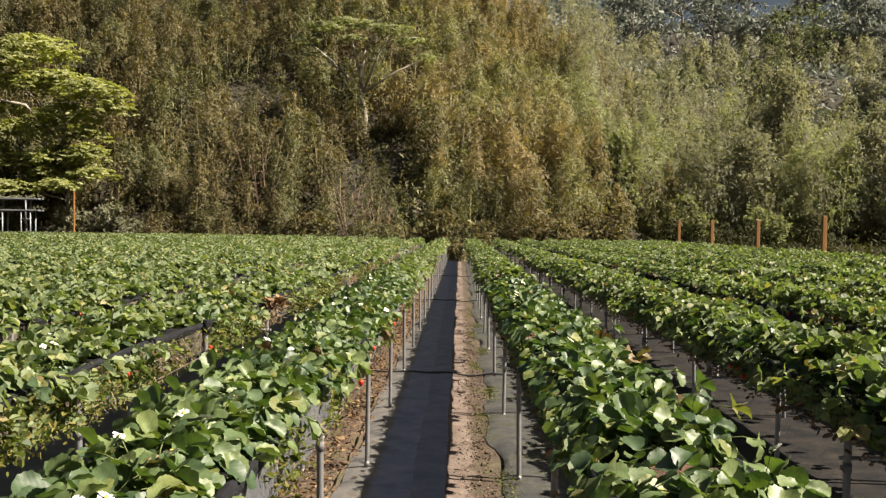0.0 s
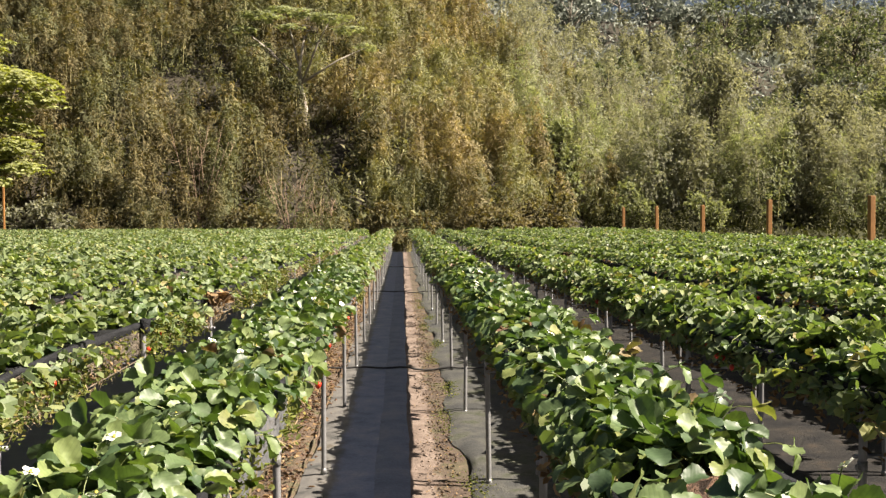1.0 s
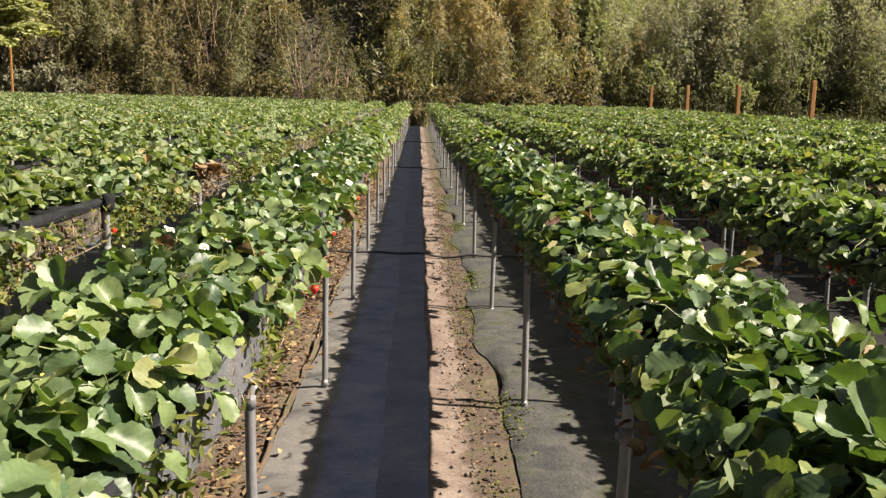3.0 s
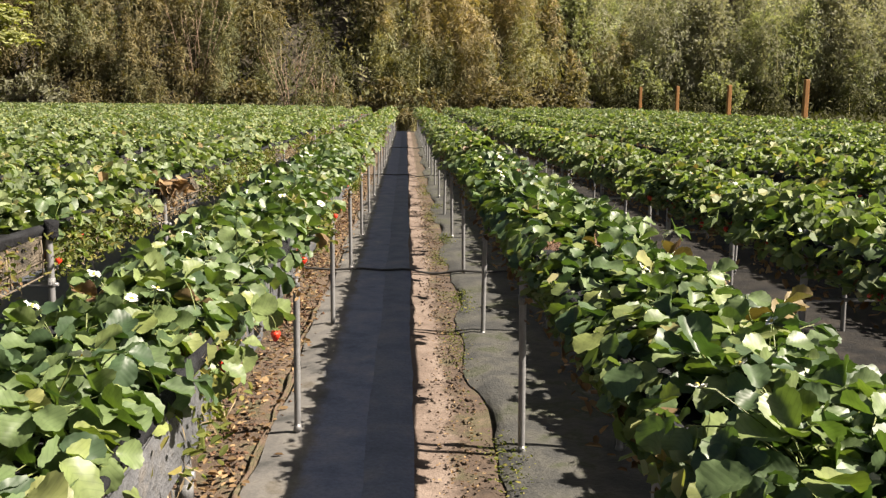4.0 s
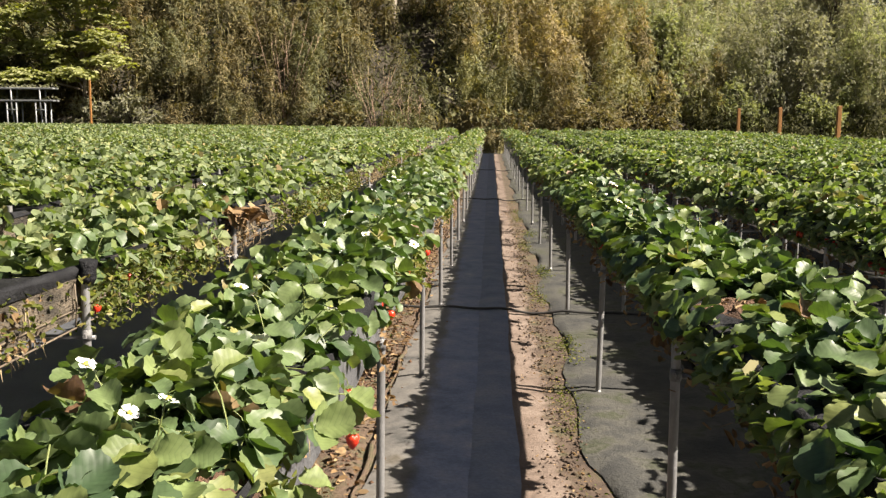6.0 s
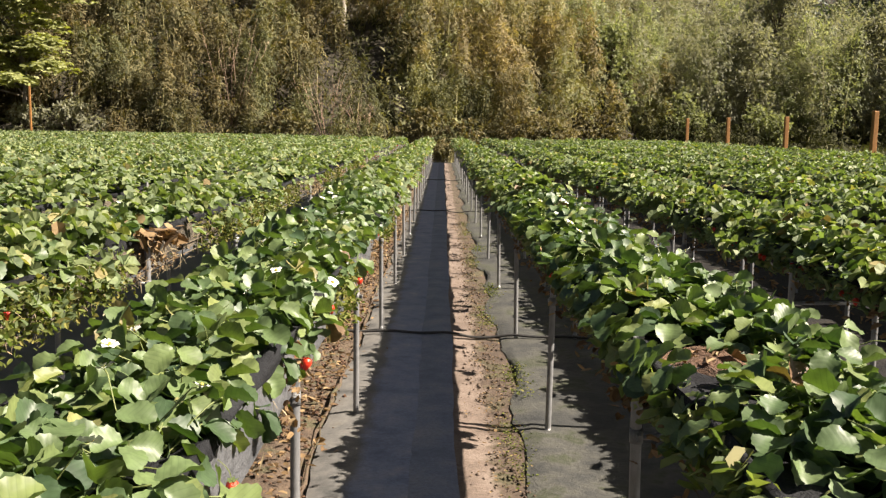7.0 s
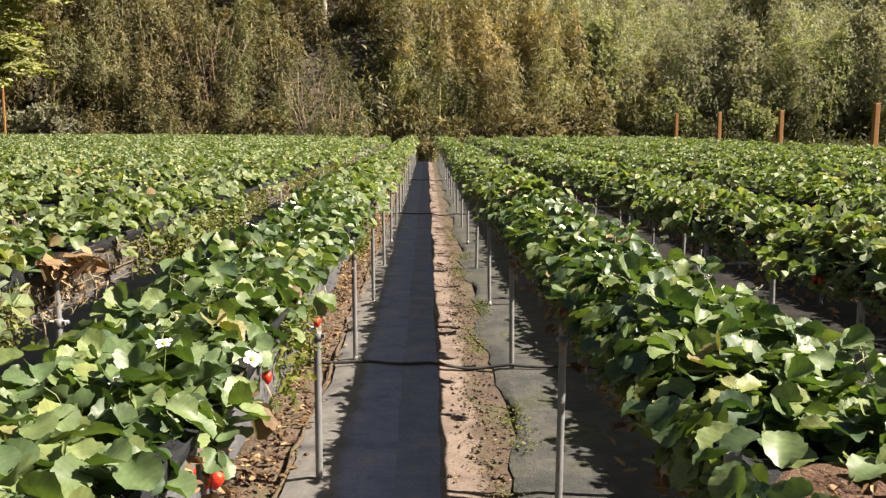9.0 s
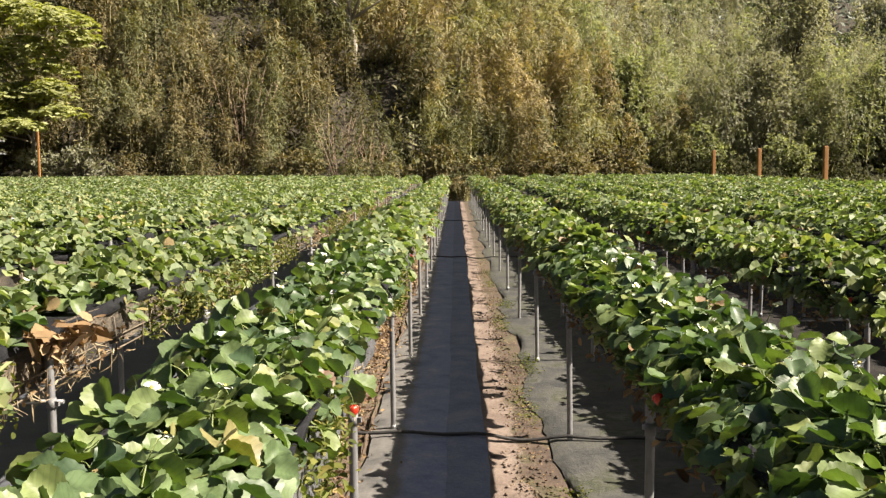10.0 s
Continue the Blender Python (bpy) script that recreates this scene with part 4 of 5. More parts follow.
for y0, y1 in ((1.2, 4.7), (5.6, 7.1), (8.9, 11.0)):
    litter("hanging_leaves", -1.66 + 0.225, y0, y1, 0.022, 0.63, 0.83, 230, 0.055, M_LEAF_FAR, "green leaves hanging over the sunny side of the trough", 77)
    litter("trailing_weed", -1.66 + 0.235, y0, y1, 0.03, 0.60, 0.80, 520, 0.026, M_WEED, "small yellow-green weeds trailing from the trough side", 78)
straw(-1.66 + 0.215, 1.5, 22, 260, 75)
straw(-0.63 + 0.205, 1.5, 22, 60, 76)
for k in (2, 3):
    litter("dry_leaf_fringe", 0.63 + PITCH * k - 0.19, 2, 16, 0.03, 0.70, 0.86, 120, 0.045, M_DRY, "withered brown leaves along the rim of the trough", 37 + k, 0.2)
litter("leaf_litter", -0.68, 0, 18, 0.08, 0.005, 0.035, 130, 0.035, M_DRY, "dry leaf litter on the soil strip", 61)
litter("path_litter", 0.22, 0, 18, 0.06, -0.004, 0.008, 160, 0.014, M_DRY, "crumbs of dry leaf on the sandy strip", 62)
litter("path_weed", 0.28, 0, 18, 0.04, -0.006, 0.014, 420, 0.014, M_WEED, "low green weed creeping at the edge of the mat", 63, 0.5)
def clods(name, x, y0, y1, spread, per_m, size, mat, label, seed):
    """Small uneven lumps of soil lying on the ground."""
    r = np.random.default_rng(seed)
    n = int((y1 - y0) * per_m)
    c = np.stack([x + r.normal(0, spread, n), r.uniform(y0, y1, n), np.full(n, 0.008)], -1)
    c[:, 2] -= np.where(np.abs(c[:, 0] - 0.27) < 0.35, 0.010 * np.sin(np.pi * (c[:, 0] + 0.08) / 0.7), 0)
    c = c[np.sin(c[:, 1] * 3.1 + seed) + 0.8 * np.sin(c[:, 1] * 7.7 + c[:, 0] * 30) + r.normal(0, 0.6, n) > -0.3]
    n = len(c)
    o = np.array([(1, 0, 0), (0, 1, 0), (-1, 0, 0), (0, -1, 0), (0, 0, 0.8), (0, 0, -0.6)])
    v = c[:, None] + o[None] * (r.uniform(0.3, 1.2, (n, 1, 1)) ** 2 * size) * r.uniform(0.6, 1.3, (n, 6, 1))
    f = np.array([(0, 1, 4), (1, 2, 4), (2, 3, 4), (3, 0, 4), (1, 0, 5), (2, 1, 5), (3, 2, 5), (0, 3, 5)])
    tagged(new(name, mesh_np(name, v.reshape(-1, 3), ((np.arange(n) * 6)[:, None, None] + f[None]).reshape(-1, 3), [mat], smooth=True)), label, "soil", kind="stuff")


clods("soil_crumbs", 0.22, 1, 14, 0.06, 230, 0.010, M_SAND, "brown crumbs of soil along the sandy strip", 64)
clods("soil_crumbs", 0.12, 1, 14, 0.09, 90, 0.006, M_SAND, "pale sandy grains on the trodden strip", 65)
clods("soil_crumbs", -0.70, 1, 14, 0.07, 300, 0.012, M_SOIL, "brown clods under the raised bed", 66)
litter("path_weed", 0.37, 0, 14, 0.045, 0.014, 0.035, 420, 0.016, M_WEED, "low green weed creeping over the mat", 67, 0.9)
litter("dead_leaf_bundle", -1.36, 7.2, 7.6, 0.06, 0.78, 0.86, 130, 0.09, M_DRY, "bundle of withered brown strawberry leaves on the trough rim", 71)
litter("dead_leaf_bundle", 0.58, 5.03, 5.2, 0.05, 0.825, 0.85, 150, 0.03, M_DRY, "withered brown leaves on bare soil", 72)

# ---- hoses across the path ----
def hose(y, x0, x1, sag):
    pts = []
    for s in np.linspace(0, 1, 28):
        xx = x0 + (x1 - x0) * s
        pts.append((xx, y + 0.02 * math.sin(s * 5) - 0.16 * s, 0.026 + 0.010 * math.sin(s * 17) ** 2 - (sag * 0.05 * math.sin(math.pi * (xx - 0.02) / 0.4) if 0.02 < xx < 0.42 else 0)))
    base = part("irrigation_hose", tube(pts, 0.009, 8), M_HOSE)
    tagged(base, "black irrigation hose lying across the path", "hose", "hoses across the path")


for y in (9.02, 18.05, 27.1):
    hose(y, -0.95, 1.12, 0.4)


# ---- orange fence posts ----
def fence_post(x, y, h, lean):
    bm = box((-0.05, -0.05, -0.1), (0.05, 0.05, h), 0.012)
    ob = part("fence_post", bm, M_ORANGE)
    ob.matrix_world = pose(x, y, 0, lean, lean * 0.6, 4)
    tagged(ob, "orange-brown timber fence post at the field edge", "post", "orange posts along the field edge")


for k in range(-2, 5):
    fence_post(8.35, 16.68 + 4.66 * k, 1.74 + 0.03 * math.sin(k * 2.1), 0.5 * math.sin(k * 1.7))
fence_post(-23.6, 57, 3.5, 0.6)


# ---- empty pipe racks beyond the left headland ----
def rack(x, y, w, h, seed):
    """Two tiers of narrow trays on H-frames of pale pipe, with some greenery on top."""
    base = new("pipe_rack")
    base.location = (x, y, 0)
    tagged(base, "old grey pipe rack with two tiers of narrow trays", "rack", "pipe racks beyond the field")
    for dx in (-w / 2, w / 2):
        for dy in (-0.35, 0.35):
            part("leg", tube([(dx - 0.28, dy, -0.1), (dx - 0.28, dy, h * 0.74)], 0.045, 6), M_RACK, base)
            part("leg", tube([(dx + 0.28, dy, -0.1), (dx + 0.28, dy, h * 0.74)], 0.045, 6), M_RACK, base)
            part("post", tube([(dx, dy, h * 0.5), (dx, dy, h)], 0.05, 6), M_RACK, base)
        part("crossbar", tube([(dx - 0.34, -0.35, h * 0.6), (dx + 0.34, -0.35, h * 0.6)], 0.04, 6), M_RACK, base)
    for z in (h * 0.76, h):
        part("tray", box((-w / 2 - 0.8, -0.4, z), (w / 2 + 0.8, 0.4, z + 0.10), 0.03), M_RACK, base)
        tagged(part("greenery", crown_cloud([((q, 0, z + 0.16), 0.5, 0.35, 0.10) for q in np.linspace(-w / 2 - 0.4, w / 2 + 0.4, 5)], np.random.default_rng(seed), 700, 0.13, M_BAMBOO_GREEN), None, base, "sparse green plants in the tray"), kind="stuff")


# ---- woods ----
def bamboo(name, centres, mats, seed, label, tall=(5.5, 9.5), culms=8, blades=210, blade=(0.26, 0.5), width=0.075, low=0.05, spread=0.9):
    """Clumps of feathery bamboo: culms arch out of each clump, small blades stand round them in plumes."""
    r = np.random.default_rng(seed)
    k = len(centres)
    n = k * culms
    own = np.repeat(np.arange(k), culms)
    az = r.uniform(0, 2 * np.pi, n)
    off = r.uniform(0.1, 1.0, n) * spread
    x = centres[own, 0] + off * np.cos(az)
    y = centres[own, 1] + off * np.sin(az)
    z = terrain(x, y)
    h = np.repeat(r.uniform(*tall, k), culms) * r.uniform(0.62, 1.08, n)
    arch = r.uniform(0.12, 0.42, n) * h
    t = (low + (1 - low) * r.uniform(0, 1, (n, blades))) ** 0.85
    reach = h[:, None] * (0.03 + 0.10 * np.sin(np.pi * np.clip(t, 0, 1) ** 0.8)) + 0.08
    a2 = r.uniform(0, 2 * np.pi, (n, blades))
    rr = reach * r.uniform(0.1, 1, (n, blades)) ** 0.6
    bend = arch[:, None] * t ** 2.2
    c = np.stack([x[:, None] + np.cos(az)[:, None] * bend + rr * np.cos(a2), y[:, None] + np.sin(az)[:, None] * bend + rr * np.sin(a2), z[:, None] + h[:, None] * (t - 0.16 * t ** 5) + 0.1 * rr], -1).reshape(-1, 3)
    m = len(c)
    al = np.stack([np.cos(a2), np.sin(a2), 0.55 - 1.1 * t], -1).reshape(-1, 3) + r.normal(0, 0.4, (m, 3))
    out = np.stack([np.cos(a2) + 1.2 * np.cos(az)[:, None], np.sin(a2) + 1.2 * np.sin(az)[:, None], 0.5 + 0.5 * t], -1).reshape(-1, 3)
    nor = 0.8 * out + r.normal(0, 0.20, (m, 3)) + np.array([0.1, -0.25, 0.3])
    v, f = leaf_cloud(c, al, nor, r.uniform(*blade, m), width * r.uniform(0.6, 1.4, m), 0.2, TRI_SHAPE)
    s = np.linspace(0, 0.9, 5)
    bend = arch[:, None] * s ** 2.2
    ctr = np.stack([x[:, None] + np.cos(az)[:, None] * bend, y[:, None] + np.sin(az)[:, None] * bend, z[:, None] + h[:, None] * (s - 0.16 * s ** 5) - 0.2], -1)
    ring = np.array([(1, 0, 0), (-0.5, 0.87, 0), (-0.5, -0.87, 0)])
    cv = (ctr[:, :, None] + (0.04 * (1 - 0.75 * s))[None, :, None, None] * ring[None, None]).reshape(-1, 3)
    q = np.array([(i * 3 + j, i * 3 + (j + 1) % 3, i * 3 + 3 + (j + 1) % 3, i * 3 + 3 + j) for i in range(4) for j in range(3)])
    q = np.concatenate([q[:, [0, 1, 2]], q[:, [0, 2, 3]]])
    cf = ((np.arange(n) * 15)[:, None, None] + q[None]).reshape(-1, 3)
    v, ff = join_np([(v, f), (cv, cf)])
    idx = np.concatenate([np.zeros(len(f)), np.ones(len(cf))])
    tagged(new(name, mesh_np(name, v, ff, mats, idx)), label, "bamboo", kind="stuff")


def scatter(n, x0, x1, y0, y1, seed, keep=None):
    r = np.random.default_rng(seed)
    x, y = r.uniform(x0, x1, n), r.uniform(y0, y1, n)
    if keep is not None:
        ok = keep(x, y)
        x, y = x[ok], y[ok]
    return np.stack([x, y], -1)


def spur(x, y):
    near_tree = (x > -31) & (x < -19.5) & (y < 61)
    return (np.abs(x) < y * 0.60) & (x < 8 + (y - 60) * 0.26) & ~near_tree


def spires(name, base, mats, seed, label, high, wide, leaves, blade, width, category="bamboo", lift=0.0, nod=0.5, tip=0.55, fluff=0.14):
    """Feathery spires: each is a tapering, nodding plume whose tufts of blades hang outwards round a culm."""
    r = np.random.default_rng(seed)
    k = len(base)
    h, w = r.uniform(*high, k), r.uniform(*wide, k)
    z0 = terrain(base[:, 0], base[:, 1]) + lift * r.uniform(0, 1, k)
    az = r.uniform(0, 2 * np.pi, k)
    lean = nod * w * r.uniform(0.2, 1.4, k)
    each = 7
    tufts = max(1, leaves // each)
    own = np.repeat(np.arange(k), tufts)
    m = len(own)
    d = unit(r.normal(0, 1, (m, 3)))
    up = 0.5 + 0.5 * d[:, 2]
    ph = r.uniform(0, 6.28, (k, 2))[own]
    a = np.arctan2(d[:, 1], d[:, 0])
    lump = 1 + 0.28 * np.sin(3 * a + ph[:, 0] + 6 * up) + 0.20 * np.sin(5 * a - 11 * up + ph[:, 1])
    s = r.uniform(0.55, 1.04, m) ** 0.6 * lump
    taper = 1 - tip * up ** 1.6
    c = np.stack([base[own, 0] + d[:, 0] * w[own] * s * taper + lean[own] * np.cos(az[own]) * up ** 2, base[own, 1] + d[:, 1] * w[own] * s * taper + lean[own] * np.sin(az[own]) * up ** 2, z0[own] + h[own] * (0.04 + 0.96 * up * (0.9 + 0.1 * lump))], -1)
    out = unit(np.stack([d[:, 0], d[:, 1], d[:, 2] * 0.6 + 0.35], -1))
    own2 = np.repeat(np.arange(m), each)
    q = c[own2] + r.normal(0, fluff, (m * each, 3)) * np.array([1, 1, 1.5])
    al = out[own2] * 0.6 + np.array([0, 0, -0.75]) + r.normal(0, 0.5, (m * each, 3))
    nor = out[own2] + r.normal(0, 0.24, (m * each, 3))
    v, f = leaf_cloud(q, al, nor, r.uniform(*blade, m * each), width * r.uniform(0.6, 1.4, m * each), 0.15, TRI_SHAPE)
    t = np.linspace(0, 0.85, 4)
    ctr = np.stack([base[:, 0, None] + lean[:, None] * np.cos(az)[:, None] * t ** 2, base[:, 1, None] + lean[:, None] * np.sin(az)[:, None] * t ** 2, z0[:, None] - 0.2 - lift + (h[:, None] + lift) * t], -1)
    ring = np.array([(1, 0, 0), (-0.5, 0.87, 0), (-0.5, -0.87, 0)])
    cv = (ctr[:, :, None] + (0.05 * (1 - 0.8 * t))[None, :, None, None] * ring[None, None]).reshape(-1, 3)
    e = np.array([(i * 3 + j, i * 3 + (j + 1) % 3, i * 3 + 3 + (j + 1) % 3, i * 3 + 3 + j) for i in range(3) for j in range(3)])
    e = np.concatenate([e[:, [0, 1, 2]], e[:, [0, 2, 3]]])
    cf = ((np.arange(k) * 12)[:, None, None] + e[None]).reshape(-1, 3)
    v, ff = join_np([(v, f), (cv, cf)])
    tagged(new(name, mesh_np(name, v, ff, mats, np.concatenate([np.zeros(len(f)), np.ones(len(cf))]))), label, category, kind="stuff")


# Where the slope takes the lighter leaf colour that stands for sunlight.
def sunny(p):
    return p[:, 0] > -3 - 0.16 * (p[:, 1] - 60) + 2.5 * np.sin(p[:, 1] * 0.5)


def hollow(x, y):
    """Dark pockets between the clumps of the slope, and the place of the pale-limbed tree."""
    n = np.sin(x * 0.42 + 1.3 * np.sin(y * 0.31)) + np.sin(y * 0.55 + 1.1 * np.sin(x * 0.27 + 2))
    return (n > -0.85) & ~((np.abs(x + 7.3) < 2.2) & (y > 69.8) & (y < 72))


SLOPE = scatter(1500, -62, 26, 61, 104, 11, lambda x, y: spur(x, y) & hollow(x, y))
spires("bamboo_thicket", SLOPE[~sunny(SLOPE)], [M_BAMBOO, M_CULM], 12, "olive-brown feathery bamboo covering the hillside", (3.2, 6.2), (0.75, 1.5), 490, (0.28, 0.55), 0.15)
spires("yellow_bamboo_thicket", SLOPE[sunny(SLOPE)], [M_BAMBOO_YELLOW_LIT, M_CULM], 19, "yellowish feathery bamboo, coloured lighter for the sunny shoulder of the hill", (3.4, 6.5), (0.7, 1.35), 560, (0.28, 0.55), 0.15)
EDGE = scatter(105, -42, 14, 57.2, 61.5, 13, spur)
spires("bamboo_edge", EDGE, [M_BAMBOO, M_CULM], 14, "olive-brown bamboo at the foot of the hill", (2.2, 5.4), (0.55, 1.15), 700, (0.2, 0.42), 0.105)
spires("yellow_bamboo_edge", scatter(60, 3, 19, 62, 76, 27, lambda x, y: y > 58 + 0.75 * x), [M_BAMBOO_YELLOW_LIT, M_CULM], 28, "yellow-green bamboo at the turn of the hill", (3.2, 7), (0.7, 1.3), 650, (0.24, 0.50), 0.13)
for mat, seed, near, n in ((M_BAMBOO_GREEN, 15, 71.5, 210), (M_GROVE, 115, 71.0, 110), (M_BAMBOO_GREEN, 215, 86, 120)):
    spires("green_bamboo_grove", scatter(n, 10, 62, near, near + (13 if near < 80 else 20), seed, lambda x, y: x < y * 0.62), [mat, M_CULM], seed + 1, "pale green bamboo with tall drooping plumes", (3.4, 8.2) if near < 80 else (6, 11), (1.0, 2.1), 820, (0.22, 0.44), 0.135, lift=2.2, nod=0.7, tip=0.35)
spires("bamboo_upper_slope", scatter(420, 4, 125, 92, 190, 17, lambda x, y: (x > 4 + (y - 70) * 0.26) & (x < y * 0.66)), [M_BAMBOO_GREEN, M_CULM], 18, "pale green bamboo on the upper slope", (4.5, 8), (1.3, 2.6), 360, (0.6, 1.1), 0.4, fluff=0.3)
spires("bamboo_scrub", scatter(60, -40, 15, 55.5, 58.5, 23, spur), [M_BAMBOO, M_CULM], 24, "low bushy bamboo scrub at the foot of the hill", (0.9, 2.4), (0.6, 1.2), 420, (0.18, 0.36), 0.10)
spires("green_scrub", scatter(40, 12, 50, 66, 72, 25), [M_SHADE_LEAF, M_CULM], 26, "low scrub under the grove, coloured dark for shade", (0.8, 2.4), (0.7, 1.4), 380, (0.22, 0.42), 0.13)
spires("bamboo_behind_racks", scatter(34, -36, -18, 60, 63, 33), [M_BAMBOO, M_CULM], 34, "olive bamboo behind the racks and the bright tree", (2.5, 5.5), (0.7, 1.2), 560, (0.24, 0.48), 0.14)
bamboo("path_end_scrub", np.array([(-0.35, 40.9), (-0.1, 41.2), (0.15, 40.8), (0.3, 41.4), (-0.55, 41.5)]), [M_BAMBOO, M_CULM], 29, "low olive scrub at the far end of the path", tall=(0.95, 1.35), culms=6, blades=130, blade=(0.07, 0.16), width=0.06, low=0.0, spread=0.28)


def undergrowth(n, x0, x1, y0, y1, seed, size, mat, tall, label, keep):
    """Low scrub over the slope between the clumps."""
    p = scatter(n, x0, x1, y0, y1, seed, keep)
    r = np.random.default_rng(seed + 1)
    m = len(p)
    lump = 0.5 + 0.5 * np.sin(p[:, 0] * 1.3 + 2 * np.sin(p[:, 1] * 0.9)) * np.sin(p[:, 1] * 1.1)
    c = np.stack([p[:, 0], p[:, 1], terrain(p[:, 0], p[:, 1]) + tall * (0.15 + lump) * r.uniform(0, 1, m)], -1)
    L = size * r.uniform(0.6, 1.4, m)
    v, f = leaf_cloud(c, r.normal(0, 1, (m, 3)) + (0, 0, 0.5), r.normal(0, 0.5, (m, 3)) + (0.1, -0.4, 0.7), L, L * 0.5, 0.2, TRI_SHAPE)
    tagged(new("undergrowth", mesh_np("undergrowth", v, f, [mat])), label, "scrub", kind="stuff")


# Darkened leaves make the hollows between the clumps read as shade.
undergrowth(66000, -62, 28, 57, 106, 51, 0.42, M_SHADE_LEAF, 2.0, "low olive scrub under the bamboo, shade put into its colour", lambda x, y: spur(x, y) & (x < -3))
undergrowth(48000, -10, 28, 57, 106, 58, 0.45, M_BAMBOO_YELLOW_LIT, 2.8, "low yellowish scrub under the bamboo, coloured lighter for sun", lambda x, y: spur(x, y) & (x > -4))
undergrowth(22000, 4, 75, 68, 130, 53, 0.55, M_SHADE_LEAF, 1.5, "green scrub on the slope, coloured dark for shade", lambda x, y: (x > 4 + (y - 64) * 0.26) & (x < y * 0.66))
undergrowth(9000, 8.8, 48, 36, 70, 57, 0.45, M_SHADE_LEAF, 0.5, "rank green grass beyond the fence posts, darkened for deep shade", lambda x, y: (x > 9) & (x < y * 0.7) & (y > 36 + 0.3 * x))
undergrowth(22000, 10, 150, 130, 235, 55, 1.3, M_TREE_HAZE, 3.5, "scrub on the far slope, painted pale grey-green for haze", lambda x, y: x < y * 0.7)


def crown_cloud(pads, r, per, size, mat, dome=False):
    """Leaves in uneven clumps: pads are (centre, rx, ry, rz). dome: sprays that lie on an arched pad and hang from its rim."""
    out = []
    for c, rx, ry, rz in pads:
        n = max(2, int(per * rx * ry / 6))
        ph = r.uniform(0, 6.28, 3)
        if dome:
            a, q = r.uniform(0, 2 * np.pi, n), np.sqrt(r.uniform(0, 1, n))
            rim = 1 + 0.22 * np.sin(3 * a + ph[0]) + 0.16 * np.sin(7 * a + ph[1])
            p = np.stack([rx * q * rim * np.cos(a), ry * q * rim * np.sin(a), rz * (1 - q ** 2.4) - r.uniform(0, 1, n) ** 2 * rz * 0.9], -1)
            d = np.stack([q * np.cos(a), q * np.sin(a), 1.05 - q * 0.6], -1)
        else:
            d = unit(r.normal(0, 1, (n, 3)))
            a = np.arctan2(d[:, 1], d[:, 0])
            lump = 1 + 0.2 * np.sin(4 * a + ph[0] + 3 * d[:, 2]) + 0.15 * np.sin(7 * d[:, 2] + ph[1])
            p = d * (r.uniform(0.25, 1, n) ** 0.5 * lump)[:, None] * np.array([rx, ry, rz])
            d = d + np.array([0, 0, 0.35])
        own = np.repeat(np.arange(n), 6)
        ang = np.tile(np.arange(6) * 1.047, n) + np.repeat(r.uniform(0, 6.28, n), 6)
        flat = np.stack([np.cos(ang), np.sin(ang), -0.30 + 0 * ang], -1) + r.normal(0, 0.22, (n * 6, 3))
        if not dome:
            flat = d[own] * 0.6 + np.array([0, 0, -0.6]) + r.normal(0, 0.45, (n * 6, 3))
        L = r.uniform(0.6, 1.3, n * 6) * size
        pos = np.array(c) + p[own] + unit(flat) * L[:, None] * 0.5
        out.append(leaf_cloud(pos, flat, unit(d)[own] * 0.9 + r.normal(0, 0.28, (n * 6, 3)) + np.array([0, 0, 0.3 if dome else 0.1]), L, L * 0.42, 0.15))
    v, f = join_np(out)
    return mesh_np("crown", v, f, [mat])


def tree(x, y, h, spread, seed, leaf, bark, label, pads=11, per=90, size=0.34, trunk_r=0.2, flat=0.35, low=0.35, z=None, shape=None, clump=(0.22, 0.46), tops=None):
    """A tree: tapered trunk, one limb to each clump of its crown; shape gives clumps as (dx, height, radius), tops is where limbs fork."""
    r = np.random.default_rng(seed)
    z = float(terrain(x, y)) if z is None else z
    base = new("tree")
    base.location = (x, y, z)
    tagged(base, label, "tree")
    bm = tube([(0, 0, -0.4), (0.1 * h * 0.2, 0, h * 0.25), (-0.03 * h, 0.02 * h, h * 0.5), (0.02 * h, 0, h * 0.8)], [trunk_r, trunk_r * 0.8, trunk_r * 0.6, trunk_r * 0.25], 8)
    made = []
    for k in range(len(shape) if shape else pads):
        a = k * 2.4 + r.uniform(-0.5, 0.5)
        if shape:
            dx, hh, s = shape[k]
            c = (dx, r.uniform(-1.2, 1.2) - (0.26 * (h - hh) if low < 0.3 else 0), hh)
        else:
            hh = h * (low + (1 - low) * r.uniform(0, 1) ** 0.8)
            d = spread * math.sqrt(r.uniform(0.1, 1)) * (1.1 - 0.55 * (hh / h))
            c = (d * math.cos(a), d * math.sin(a), hh)
            s = spread * r.uniform(*clump)
        start = (0, 0, tops if tops else hh * (0.62 if not shape else 0.7 if hh < h * 0.6 else 0.55))
        mid = (c[0] * 0.55, c[1] * 0.5, start[2] + (hh - start[2]) * 0.62)
        made.append((c, s, s * r.uniform(0.8, 1.1), s * flat * r.uniform(0.8, 1.3)))
        if not tops or k % 2 == 0:
            tube([start, mid, c], [trunk_r * 0.45, trunk_r * 0.30, trunk_r * 0.10], 5, bm=bm)
    part("trunk", bm, bark, base)
    part("crown", crown_cloud(made, r, per, size, leaf, dome=shape is not None), None, base)
    return base


